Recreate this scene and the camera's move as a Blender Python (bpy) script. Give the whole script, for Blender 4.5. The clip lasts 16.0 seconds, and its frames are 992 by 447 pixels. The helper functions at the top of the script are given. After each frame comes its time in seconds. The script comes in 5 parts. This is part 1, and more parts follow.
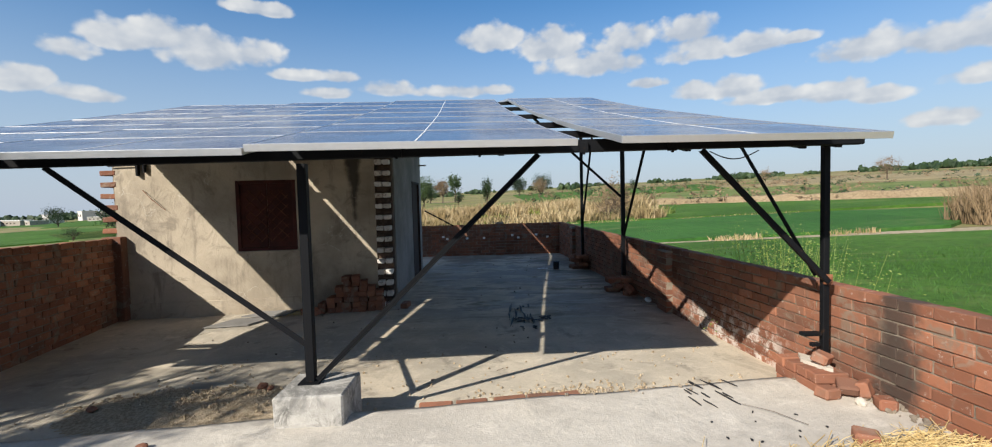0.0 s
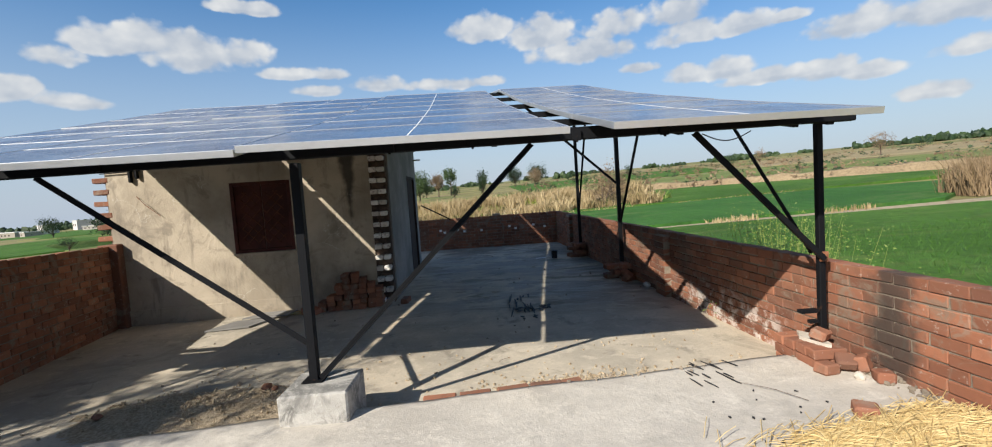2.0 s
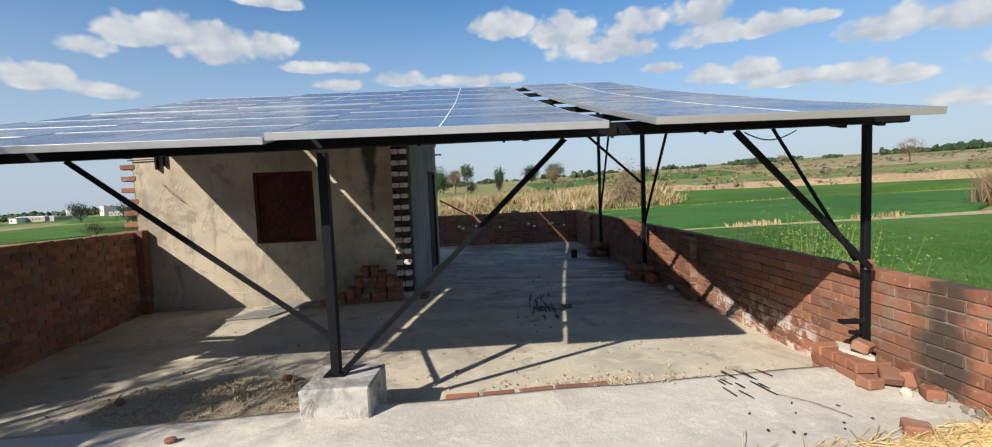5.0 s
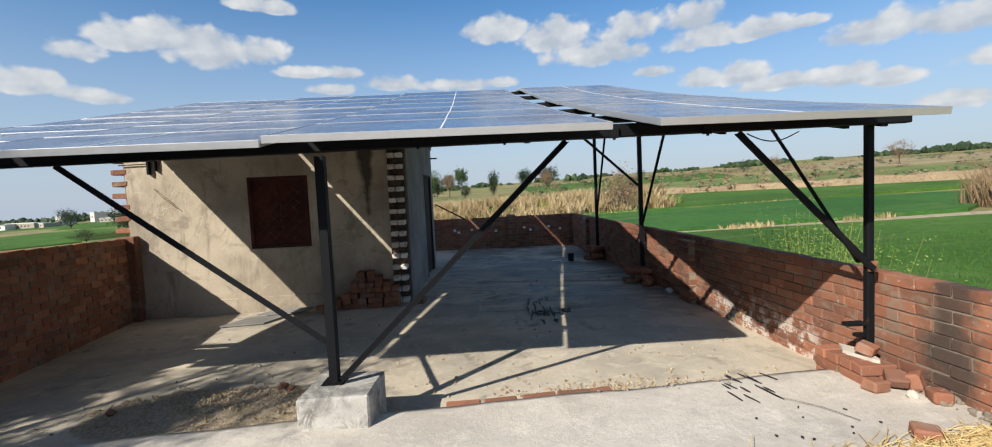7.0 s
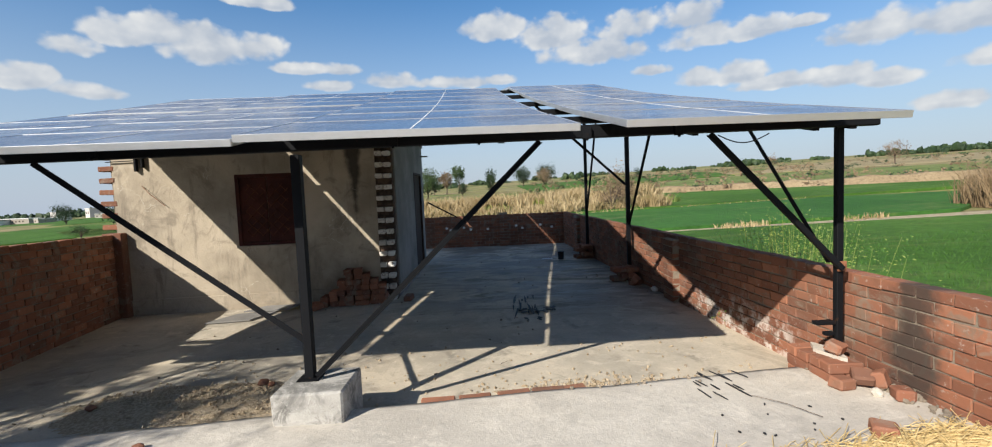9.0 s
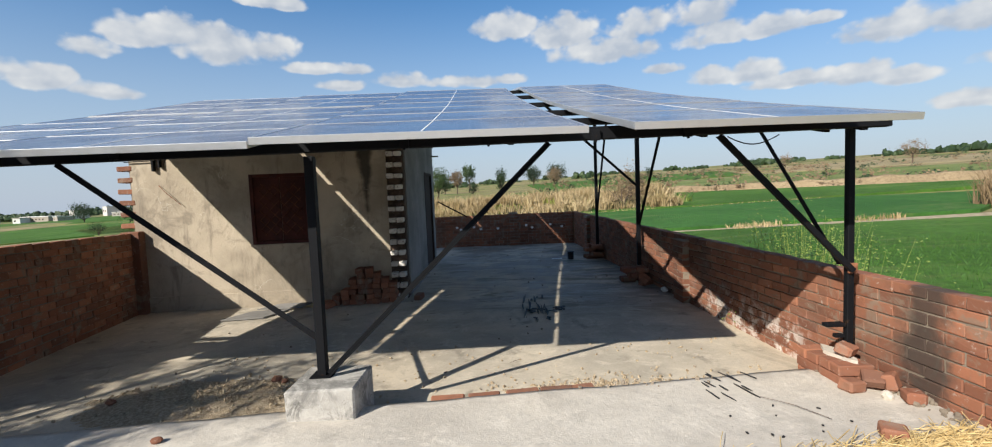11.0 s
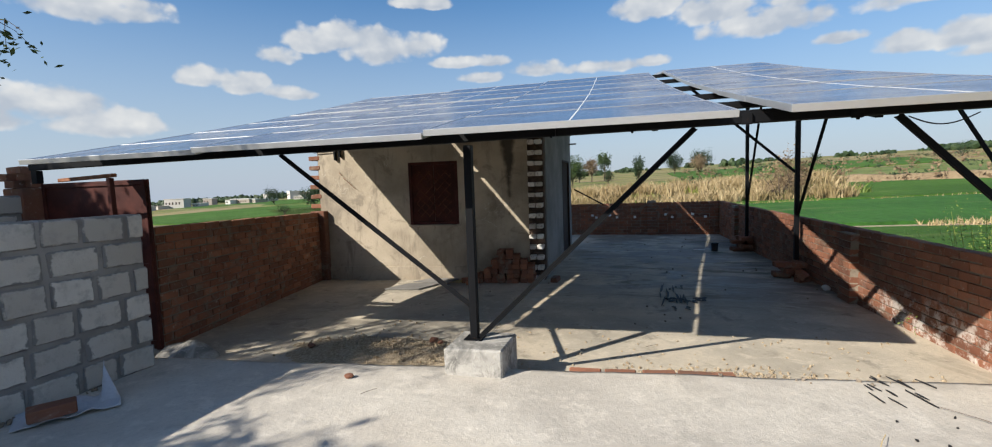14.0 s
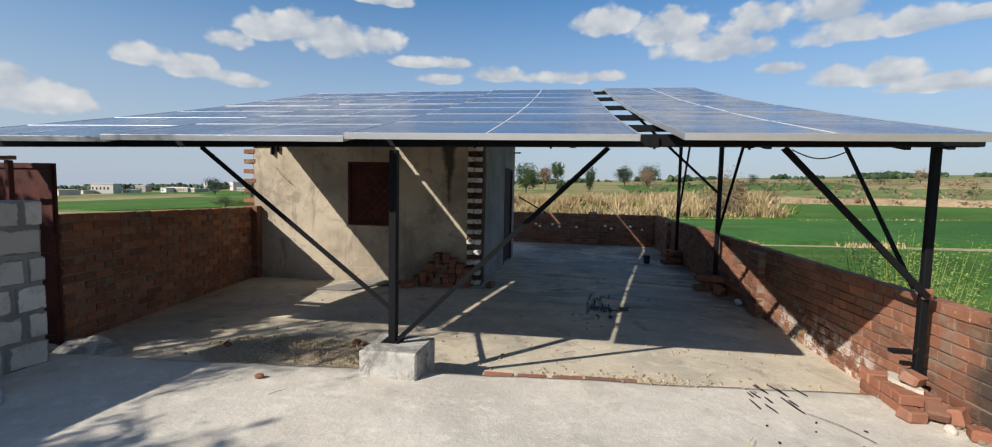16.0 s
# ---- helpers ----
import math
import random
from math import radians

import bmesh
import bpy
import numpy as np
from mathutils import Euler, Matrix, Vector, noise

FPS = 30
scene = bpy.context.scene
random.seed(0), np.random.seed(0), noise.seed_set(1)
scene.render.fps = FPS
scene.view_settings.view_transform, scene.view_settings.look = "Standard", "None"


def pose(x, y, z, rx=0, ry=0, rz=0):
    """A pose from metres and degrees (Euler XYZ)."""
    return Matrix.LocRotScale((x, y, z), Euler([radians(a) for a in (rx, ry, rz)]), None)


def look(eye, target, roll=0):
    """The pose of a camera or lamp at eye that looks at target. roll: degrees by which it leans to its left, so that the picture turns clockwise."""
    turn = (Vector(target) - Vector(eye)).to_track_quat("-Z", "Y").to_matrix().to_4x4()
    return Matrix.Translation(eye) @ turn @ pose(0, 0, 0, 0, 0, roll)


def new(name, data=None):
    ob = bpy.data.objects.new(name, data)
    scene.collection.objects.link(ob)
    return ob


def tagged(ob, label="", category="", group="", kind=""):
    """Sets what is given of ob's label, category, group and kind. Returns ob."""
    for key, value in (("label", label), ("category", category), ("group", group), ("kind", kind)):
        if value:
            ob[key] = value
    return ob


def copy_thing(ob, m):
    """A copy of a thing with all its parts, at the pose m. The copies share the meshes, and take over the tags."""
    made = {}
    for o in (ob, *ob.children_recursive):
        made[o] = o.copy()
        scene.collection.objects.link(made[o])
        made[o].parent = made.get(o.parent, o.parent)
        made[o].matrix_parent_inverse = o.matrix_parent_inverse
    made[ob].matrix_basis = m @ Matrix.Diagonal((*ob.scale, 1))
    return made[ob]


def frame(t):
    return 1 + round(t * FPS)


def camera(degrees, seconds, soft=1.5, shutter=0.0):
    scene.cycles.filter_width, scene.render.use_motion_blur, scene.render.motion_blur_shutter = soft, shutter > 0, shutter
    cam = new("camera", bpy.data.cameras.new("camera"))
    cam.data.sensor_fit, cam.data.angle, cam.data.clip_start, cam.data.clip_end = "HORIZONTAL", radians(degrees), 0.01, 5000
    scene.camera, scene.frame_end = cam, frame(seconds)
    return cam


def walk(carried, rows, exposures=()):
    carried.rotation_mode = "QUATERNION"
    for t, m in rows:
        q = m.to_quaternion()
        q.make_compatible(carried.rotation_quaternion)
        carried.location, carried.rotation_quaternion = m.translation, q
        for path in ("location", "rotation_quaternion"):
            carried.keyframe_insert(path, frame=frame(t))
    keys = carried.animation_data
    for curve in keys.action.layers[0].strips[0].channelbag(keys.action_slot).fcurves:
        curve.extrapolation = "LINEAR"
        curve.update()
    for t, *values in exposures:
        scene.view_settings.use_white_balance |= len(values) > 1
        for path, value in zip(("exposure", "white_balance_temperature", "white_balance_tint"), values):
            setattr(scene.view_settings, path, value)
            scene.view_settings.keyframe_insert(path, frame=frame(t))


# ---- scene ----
cam = camera(91.9, 16.0, soft=1.1)
PATH = [
    (0, (1.454, -7.269, 1.557), (1.512, -5.272, 1.459), -1.5),
    (0.5, (1.456, -7.287, 1.553), (1.53, -5.291, 1.446), -2.2),
    (1, (1.465, -7.288, 1.553), (1.536, -5.293, 1.435), -2.9),
    (1.5, (1.477, -7.287, 1.552), (1.548, -5.292, 1.427), -3.4),
    (2, (1.461, -7.273, 1.554), (1.529, -5.278, 1.421), -3.9),
    (2.5, (1.398, -7.256, 1.557), (1.467, -5.261, 1.426), -3.9),
    (3, (1.327, -7.24, 1.544), (1.39, -5.245, 1.41), -3.5),
    (3.5, (1.312, -7.229, 1.547), (1.357, -5.234, 1.41), -2.8),
    (4, (1.397, -7.194, 1.545), (1.416, -5.2, 1.404), -2.2),
    (6.5, (1.329, -7.158, 1.546), (1.318, -5.162, 1.409), -2.7),
    (7, (1.33, -7.125, 1.543), (1.357, -5.129, 1.417), -2.7),
    (7.5, (1.36, -7.132, 1.545), (1.393, -5.136, 1.418), -2.5),
    (8, (1.426, -7.144, 1.549), (1.462, -5.149, 1.421), -2.4),
    (8.5, (1.475, -7.155, 1.545), (1.513, -5.16, 1.411), -2.4),
    (11, (1.486, -7.204, 1.558), (1.481, -5.208, 1.421), -2.3),
    (11.5, (1.444, -7.097, 1.534), (1.278, -5.109, 1.388), -3.5),
    (12, (1.455, -7.141, 1.531), (1.3, -5.153, 1.368), -3.5),
    (12.5, (1.485, -7.192, 1.542), (1.329, -5.206, 1.373), -3.5),
    (13, (1.49, -7.222, 1.547), (1.334, -5.236, 1.38), -3.3),
    (13.5, (1.473, -7.3, 1.539), (1.308, -5.313, 1.376), -2.7),
    (14, (1.448, -7.451, 1.538), (0.899, -5.535, 1.373), -2.0),
    (14.5, (1.452, -7.511, 1.55), (0.697, -5.667, 1.386), -1.1),
    (15, (1.526, -7.499, 1.563), (0.754, -5.661, 1.402), 0.5),
    (15.5, (1.619, -7.491, 1.568), (0.958, -5.61, 1.411), 1.0),
    (16, (1.693, -7.484, 1.565), (1.335, -5.522, 1.415), 1.2),
]

EXPOSURES = [(0.0, 0.48), (13.5, 0.48), (14.5, 0.42), (16.0, 0.36)]
walk(cam, [(t, look(eye, target, roll)) for t, eye, target, roll in PATH], EXPOSURES)

# ---- light ----
SUN_RUN = Vector((0.99, 1.15, -1.0)).normalized()
elev = math.asin(-SUN_RUN.z)
sun_data = bpy.data.lights.new("sun", "SUN")
sun_data.energy, sun_data.angle, sun_data.color = 5.0, radians(0.53), (1.0, 0.94, 0.84)
sun = new("sun", sun_data)
sun.matrix_world = look((-30, -35, 40), Vector((-30, -35, 40)) + SUN_RUN)

SKY_STRENGTH = 0.055
# cloud puffs: azimuth from +y, elevation, half width, half height, all in degrees
CLOUDS_WEST = [
    (-39.4, 14.1, 2.4, 1.1), (-35.7, 15.7, 3.2, 1.7), (-32.3, 16.2, 3.4, 1.9), (-28.7, 15.2, 4.8, 2.1), (-24.0, 15.4, 3.0, 1.6),
    (-19.8, 13.9, 3.2, 0.9), (-15.8, 13.9, 2.3, 0.8), (-43.0, 11.1, 2.6, 1.4), (-38.4, 10.4, 2.6, 1.0), (-16.9, 12.2, 2.7, 0.8),
    (-10.3, 12.8, 3.6, 1.0), (-3.0, 12.6, 5.2, 0.9), (2.2, 12.7, 2.6, 0.7), (-62.8, 6.9, 3.4, 1.6), (-58.7, 8.1, 4.6, 1.8),
    (-53.7, 6.6, 4.5, 1.6), (-45.9, 11.5, 3.2, 1.2), (-55.2, 16.7, 6.0, 1.9), (-65.5, 14.8, 3.6, 1.4), (-23.7, 19.9, 3.7, 0.8),
]
CLOUDS_EAST = [
    (2.4, 18.1, 4.0, 1.8), (8.3, 17.1, 4.3, 2.2), (13.2, 14.9, 6.0, 1.8), (16.4, 16.9, 3.7, 1.9), (19.4, 12.4, 2.3, 0.7),
    (23.4, 17.2, 3.7, 1.8), (24.6, 15.2, 5.0, 1.6), (29.4, 15.0, 3.9, 1.3), (24.5, 11.0, 2.7, 1.3), (28.2, 11.0, 3.0, 1.5),
    (32.2, 9.7, 4.2, 1.0), (36.8, 9.3, 2.8, 1.3), (40.1, 8.6, 2.6, 1.0), (37.8, 13.0, 3.0, 1.5), (41.0, 13.1, 3.5, 1.8),
    (45.0, 12.6, 4.2, 2.0), (46.6, 9.3, 2.2, 1.1), (44.6, 6.0, 2.8, 1.0), (33.8, 14.9, 2.0, 0.7), (56, 12, 8, 3.0),
]
# Unseen puffs outside the view, made large to whiten the fill light
CLOUDS_UNSEEN_FILL = [(84, 18, 15, 5), (-95, 22, 20, 7), (125, 28, 24, 9), (-140, 20, 22, 7), (170, 34, 28, 10), (10, 44, 26, 9), (66, 38, 18, 8), (-58, 40, 22, 9), (-100, 50, 26, 9), (140, 62, 40, 9)]
CLOUDS = CLOUDS_WEST + CLOUDS_EAST + CLOUDS_UNSEEN_FILL
world = bpy.data.worlds.new("world")
scene.world = world
world.use_nodes = True
wt = world.node_tree
wt.nodes.clear()


def wn(kind, **kw):
    n = wt.nodes.new(kind)
    for k, v in kw.items():
        if k == "op":
            n.operation = v
    return n


def wmath(op, a, b=None, c=None, clamp=False):
    n = wt.nodes.new("ShaderNodeMath")
    n.operation, n.use_clamp = op, clamp
    for k, v in enumerate((a, b, c)):
        if v is None:
            continue
        if isinstance(v, (int, float)):
            n.inputs[k].default_value = v
        else:
            wt.links.new(v, n.inputs[k])
    return n.outputs[0]


sky = wt.nodes.new("ShaderNodeTexSky")
sky.sky_type, sky.sun_disc = "NISHITA", False
sky.sun_elevation, sky.sun_rotation = elev, radians(220.7)
sky.air_density, sky.dust_density, sky.ozone_density = 1.0, 0.35, 2.5
tc = wt.nodes.new("ShaderNodeTexCoord")
sep = wt.nodes.new("ShaderNodeSeparateXYZ")
wt.links.new(tc.outputs["Generated"], sep.inputs[0])
az = wmath("MULTIPLY", wmath("ARCTAN2", sep.outputs[0], sep.outputs[1]), 57.29578)
el = wmath("MULTIPLY", wmath("ARCSINE", sep.outputs[2]), 57.29578)
dens = None
low = None
for a0, e0, w, h in CLOUDS:
    dx = wmath("DIVIDE", wmath("SUBTRACT", az, a0), w)
    de = wmath("DIVIDE", wmath("SUBTRACT", el, e0), h)
    # flatter below, rounder above
    de2 = wmath("MULTIPLY", de, wmath("ADD", 1.0, wmath("MULTIPLY", wmath("LESS_THAN", de, 0.0), 0.5)))
    d = wmath("SUBTRACT", 1.0, wmath("ADD", wmath("MULTIPLY", dx, dx), wmath("MULTIPLY", de2, de2)))
    dens = d if dens is None else wmath("MAXIMUM", dens, d)
    lw = wmath("MULTIPLY", wmath("MAXIMUM", d, 0.0), wmath("MULTIPLY", de, -1.0))
    low = lw if low is None else wmath("MAXIMUM", low, lw)
comb = wt.nodes.new("ShaderNodeCombineXYZ")
wt.links.new(az, comb.inputs[0])
wt.links.new(wmath("MULTIPLY", el, 1.25), comb.inputs[1])


def wnoise(scale, detail, rough):
    n = wt.nodes.new("ShaderNodeTexNoise")
    n.inputs["Scale"].default_value, n.inputs["Detail"].default_value, n.inputs["Roughness"].default_value = scale, detail, rough
    wt.links.new(comb.outputs[0], n.inputs["Vector"])
    return n.outputs["Fac"]


bil = wt.nodes.new("ShaderNodeTexVoronoi")
bil.feature = "SMOOTH_F1"
bil.inputs["Scale"].default_value, bil.inputs["Detail"].default_value, bil.inputs["Roughness"].default_value = 0.42, 2.5, 0.5
wt.links.new(comb.outputs[0], bil.inputs["Vector"])
billow = wmath("MULTIPLY", wmath("SUBTRACT", 0.42, bil.outputs["Distance"]), 1.5)
puff = wmath("ADD", wmath("MULTIPLY", wmath("SUBTRACT", wnoise(0.3, 7, 0.56), 0.5), 2.0), billow)
field = wmath("ADD", wmath("MAXIMUM", dens, -1.2), puff)
mask = wt.nodes.new("ShaderNodeMapRange")
mask.interpolation_type = "SMOOTHSTEP"
mask.inputs["From Min"].default_value, mask.inputs["From Max"].default_value = -0.82, 0.05
wt.links.new(field, mask.inputs["Value"])
grey = wmath("MULTIPLY", wmath("ADD", wmath("ADD", low, 0.16), wmath("ADD", wmath("MULTIPLY", wmath("SUBTRACT", wnoise(0.3, 4, 0.5), 0.5), 1.2), wmath("MULTIPLY", billow, -0.5))), 1.25, clamp=True)
cmix = wt.nodes.new("ShaderNodeMix")
cmix.data_type = "RGBA"
wt.links.new(grey, cmix.inputs["Factor"])
CLOUD_LIT, CLOUD_DARK = (10.6, 10.7, 10.6, 1), (6.5, 7.2, 8.2, 1)
cmix.inputs[6].default_value, cmix.inputs[7].default_value = CLOUD_LIT, CLOUD_DARK
fmix = wt.nodes.new("ShaderNodeMix")
fmix.data_type = "RGBA"
wt.links.new(wmath("MULTIPLY", mask.outputs[0], 0.93), fmix.inputs["Factor"])
hs = wt.nodes.new("ShaderNodeHueSaturation")
hs.inputs["Saturation"].default_value, hs.inputs["Value"].default_value = 1.30, 1.85
wt.links.new(sky.outputs[0], hs.inputs["Color"])
haze = wt.nodes.new("ShaderNodeMapRange")
haze.interpolation_type = "SMOOTHSTEP"
haze.inputs["From Min"].default_value, haze.inputs["From Max"].default_value = 26.0, -3.0
wt.links.new(el, haze.inputs["Value"])
hmix = wt.nodes.new("ShaderNodeMix")
hmix.data_type = "RGBA"
wt.links.new(wmath("MULTIPLY", haze.outputs[0], 0.95), hmix.inputs["Factor"])
wt.links.new(hs.outputs[0], hmix.inputs[6])
hmix.inputs[7].default_value = (5.9, 7.0, 8.7, 1)
wt.links.new(hmix.outputs[2], fmix.inputs[6])
wt.links.new(cmix.outputs[2], fmix.inputs[7])
bg = wt.nodes.new("ShaderNodeBackground")
bg.inputs["Strength"].default_value = SKY_STRENGTH
wt.links.new(fmix.outputs[2], bg.inputs["Color"])
wout = wt.nodes.new("ShaderNodeOutputWorld")
wt.links.new(bg.outputs[0], wout.inputs["Surface"])


# ---- materials ----
class Mat:
    """A small wrapper that keeps node code short."""

    def __init__(self, name, rough=0.85, metal=0.0, spec=0.4):
        self.m = bpy.data.materials.new(name)
        self.m.use_nodes = True
        self.t = self.m.node_tree
        self.b = self.t.nodes["Principled BSDF"]
        self.b.inputs["Roughness"].default_value = rough
        self.b.inputs["Metallic"].default_value = metal
        self.b.inputs["Specular IOR Level"].default_value = spec
        g = self.t.nodes.new("ShaderNodeNewGeometry")
        self.pos, self.island = g.outputs["Position"], g.outputs["Random Per Island"]
        self.obrand = self.t.nodes.new("ShaderNodeObjectInfo").outputs["Random"]
        self.obj = self.t.nodes.new("ShaderNodeTexCoord").outputs["Object"]

    def link(self, a, b):
        self.t.links.new(a, b)

    def put(self, v, sock):
        if isinstance(v, bpy.types.NodeSocket):
            self.link(v, sock)
        elif isinstance(v, (tuple, list)) and len(v) == 3 and sock.type == "RGBA":
            sock.default_value = (*v, 1)
        else:
            sock.default_value = v

    def noise(self, scale, detail=4, rough=0.55, vec=None, stretch=None, dist=0.0):
        n = self.t.nodes.new("ShaderNodeTexNoise")
        n.inputs["Scale"].default_value, n.inputs["Detail"].default_value = scale, detail
        n.inputs["Roughness"].default_value, n.inputs["Distortion"].default_value = rough, dist
        v = self.pos if vec is None else vec
        if stretch:
            mp = self.t.nodes.new("ShaderNodeMapping")
            mp.inputs["Scale"].default_value = stretch
            self.link(v, mp.inputs["Vector"])
            v = mp.outputs[0]
        self.link(v, n.inputs["Vector"])
        return n.outputs["Fac"]

    def voronoi(self, scale, vec=None, feature="F1"):
        n = self.t.nodes.new("ShaderNodeTexVoronoi")
        n.feature = feature
        n.inputs["Scale"].default_value = scale
        self.link(self.pos if vec is None else vec, n.inputs["Vector"])
        return n.outputs["Distance"]

    def warp(self, amount):
        n = self.t.nodes.new("ShaderNodeTexNoise")
        n.inputs["Scale"].default_value, n.inputs["Detail"].default_value = 1.3, 5
        self.link(self.pos, n.inputs["Vector"])
        v = self.t.nodes.new("ShaderNodeVectorMath")
        v.operation = "MULTIPLY_ADD"
        self.link(n.outputs["Color"], v.inputs[0])
        v.inputs[1].default_value = (amount * 4, amount * 4, amount * 4)
        self.link(self.pos, v.inputs[2])
        return v.outputs[0]

    def ramp(self, v, lo, hi, smooth=True):
        n = self.t.nodes.new("ShaderNodeMapRange")
        n.interpolation_type = "SMOOTHSTEP" if smooth else "LINEAR"
        n.inputs["From Min"].default_value, n.inputs["From Max"].default_value = lo, hi
        self.link(v, n.inputs["Value"])
        return n.outputs[0]

    def math(self, op, a, b=0.0):
        n = self.t.nodes.new("ShaderNodeMath")
        n.operation = op
        self.put(a, n.inputs[0])
        self.put(b, n.inputs[1])
        return n.outputs[0]

    def mix(self, f, a, b):
        n = self.t.nodes.new("ShaderNodeMix")
        n.data_type = "RGBA"
        self.put(f, n.inputs["Factor"])
        self.put(a, n.inputs[6])
        self.put(b, n.inputs[7])
        return n.outputs[2]

    def xyz(self, v=None):
        n = self.t.nodes.new("ShaderNodeSeparateXYZ")
        self.link(self.pos if v is None else v, n.inputs[0])
        return n.outputs

    def color(self, v):
        self.put(v, self.b.inputs["Base Color"])
        return self

    def rough(self, v):
        self.put(v, self.b.inputs["Roughness"])
        return self

    def bump(self, v, strength=0.4, dist=0.01):
        n = self.t.nodes.new("ShaderNodeBump")
        n.inputs["Strength"].default_value, n.inputs["Distance"].default_value = strength, dist
        self.link(v, n.inputs["Height"])
        self.link(n.outputs[0], self.b.inputs["Normal"])
        return self


def concrete_mat(name, light, dark, warm, stain_amt=0.6, damp=False, grain=0.5):
    k = Mat(name, 0.9, spec=0.25)
    base = k.mix(k.ramp(k.noise(0.7, 5, 0.6), 0.35, 0.65), dark, light)
    base = k.mix(k.math("MULTIPLY", k.ramp(k.noise(0.33, 3, 0.5), 0.45, 0.7), 0.6), base, warm)
    base = k.mix(k.math("MULTIPLY", k.ramp(k.noise(2.3, 6, 0.65, dist=0.6), 0.56, 0.72), stain_amt), base, tuple(c * 0.5 for c in dark))
    base = k.mix(k.math("MULTIPLY", k.ramp(k.noise(28, 4, 0.7), 0.48, 0.66), 0.3), base, tuple(c * 0.62 for c in light))
    base = k.mix(k.math("MULTIPLY", k.ramp(k.noise(4.5, 7, 0.78, dist=0.5), 0.50, 0.66), 0.55), base, tuple(min(1, c * 1.22) for c in light))
    base = k.mix(k.math("MULTIPLY", k.ramp(k.voronoi(0.75, k.warp(0.35), "DISTANCE_TO_EDGE"), 0.008, 0.0), 0.10), base, tuple(c * 0.35 for c in dark))
    base = k.mix(k.math("MULTIPLY", k.ramp(k.noise(75, 3, 0.7), 0.60, 0.70), 0.4), base, tuple(c * 0.45 for c in dark))
    base = k.mix(k.math("MULTIPLY", k.ramp(k.noise(1.1, 6, 0.7, dist=1.4), 0.56, 0.64), 0.28), base, tuple(c * 0.62 for c in dark))
    if damp:
        # old puddle marks and damp moss in the middle of the terrace
        p = k.xyz()
        reach = k.math("MULTIPLY", k.ramp(p[1], -2.6, 0.6), k.ramp(p[0], -0.3, 0.9))
        wet = k.math("MULTIPLY", k.ramp(k.noise(0.75, 6, 0.66, stretch=(0.75, 1.5, 1), dist=1.0), 0.43, 0.54), reach)
        base = k.mix(k.math("MULTIPLY", wet, 0.75), base, (0.10, 0.096, 0.082))
        moss = k.math("MULTIPLY", k.ramp(k.noise(1.5, 5, 0.7, stretch=(0.7, 1.8, 1), dist=0.6), 0.53, 0.60), reach)
        base = k.mix(k.math("MULTIPLY", moss, 0.65), base, (0.065, 0.075, 0.05))
        lime = k.math("MULTIPLY", k.ramp(k.noise(1.9, 7, 0.72, stretch=(0.5, 1.9, 1), dist=0.8), 0.53, 0.60), reach)
        base = k.mix(k.math("MULTIPLY", lime, 0.4), base, (0.56, 0.54, 0.49))
        k.rough(k.math("SUBTRACT", 0.9, k.math("MULTIPLY", wet, 0.42)))
    k.color(base)
    k.bump(k.math("ADD", k.math("MULTIPLY", k.noise(60, 4, 0.7), grain * 0.5), k.math("ADD", k.noise(5, 6, 0.62), k.math("MULTIPLY", k.noise(1.3, 4, 0.6, dist=0.8), 1.4))), 0.55, 0.014)
    return k.m


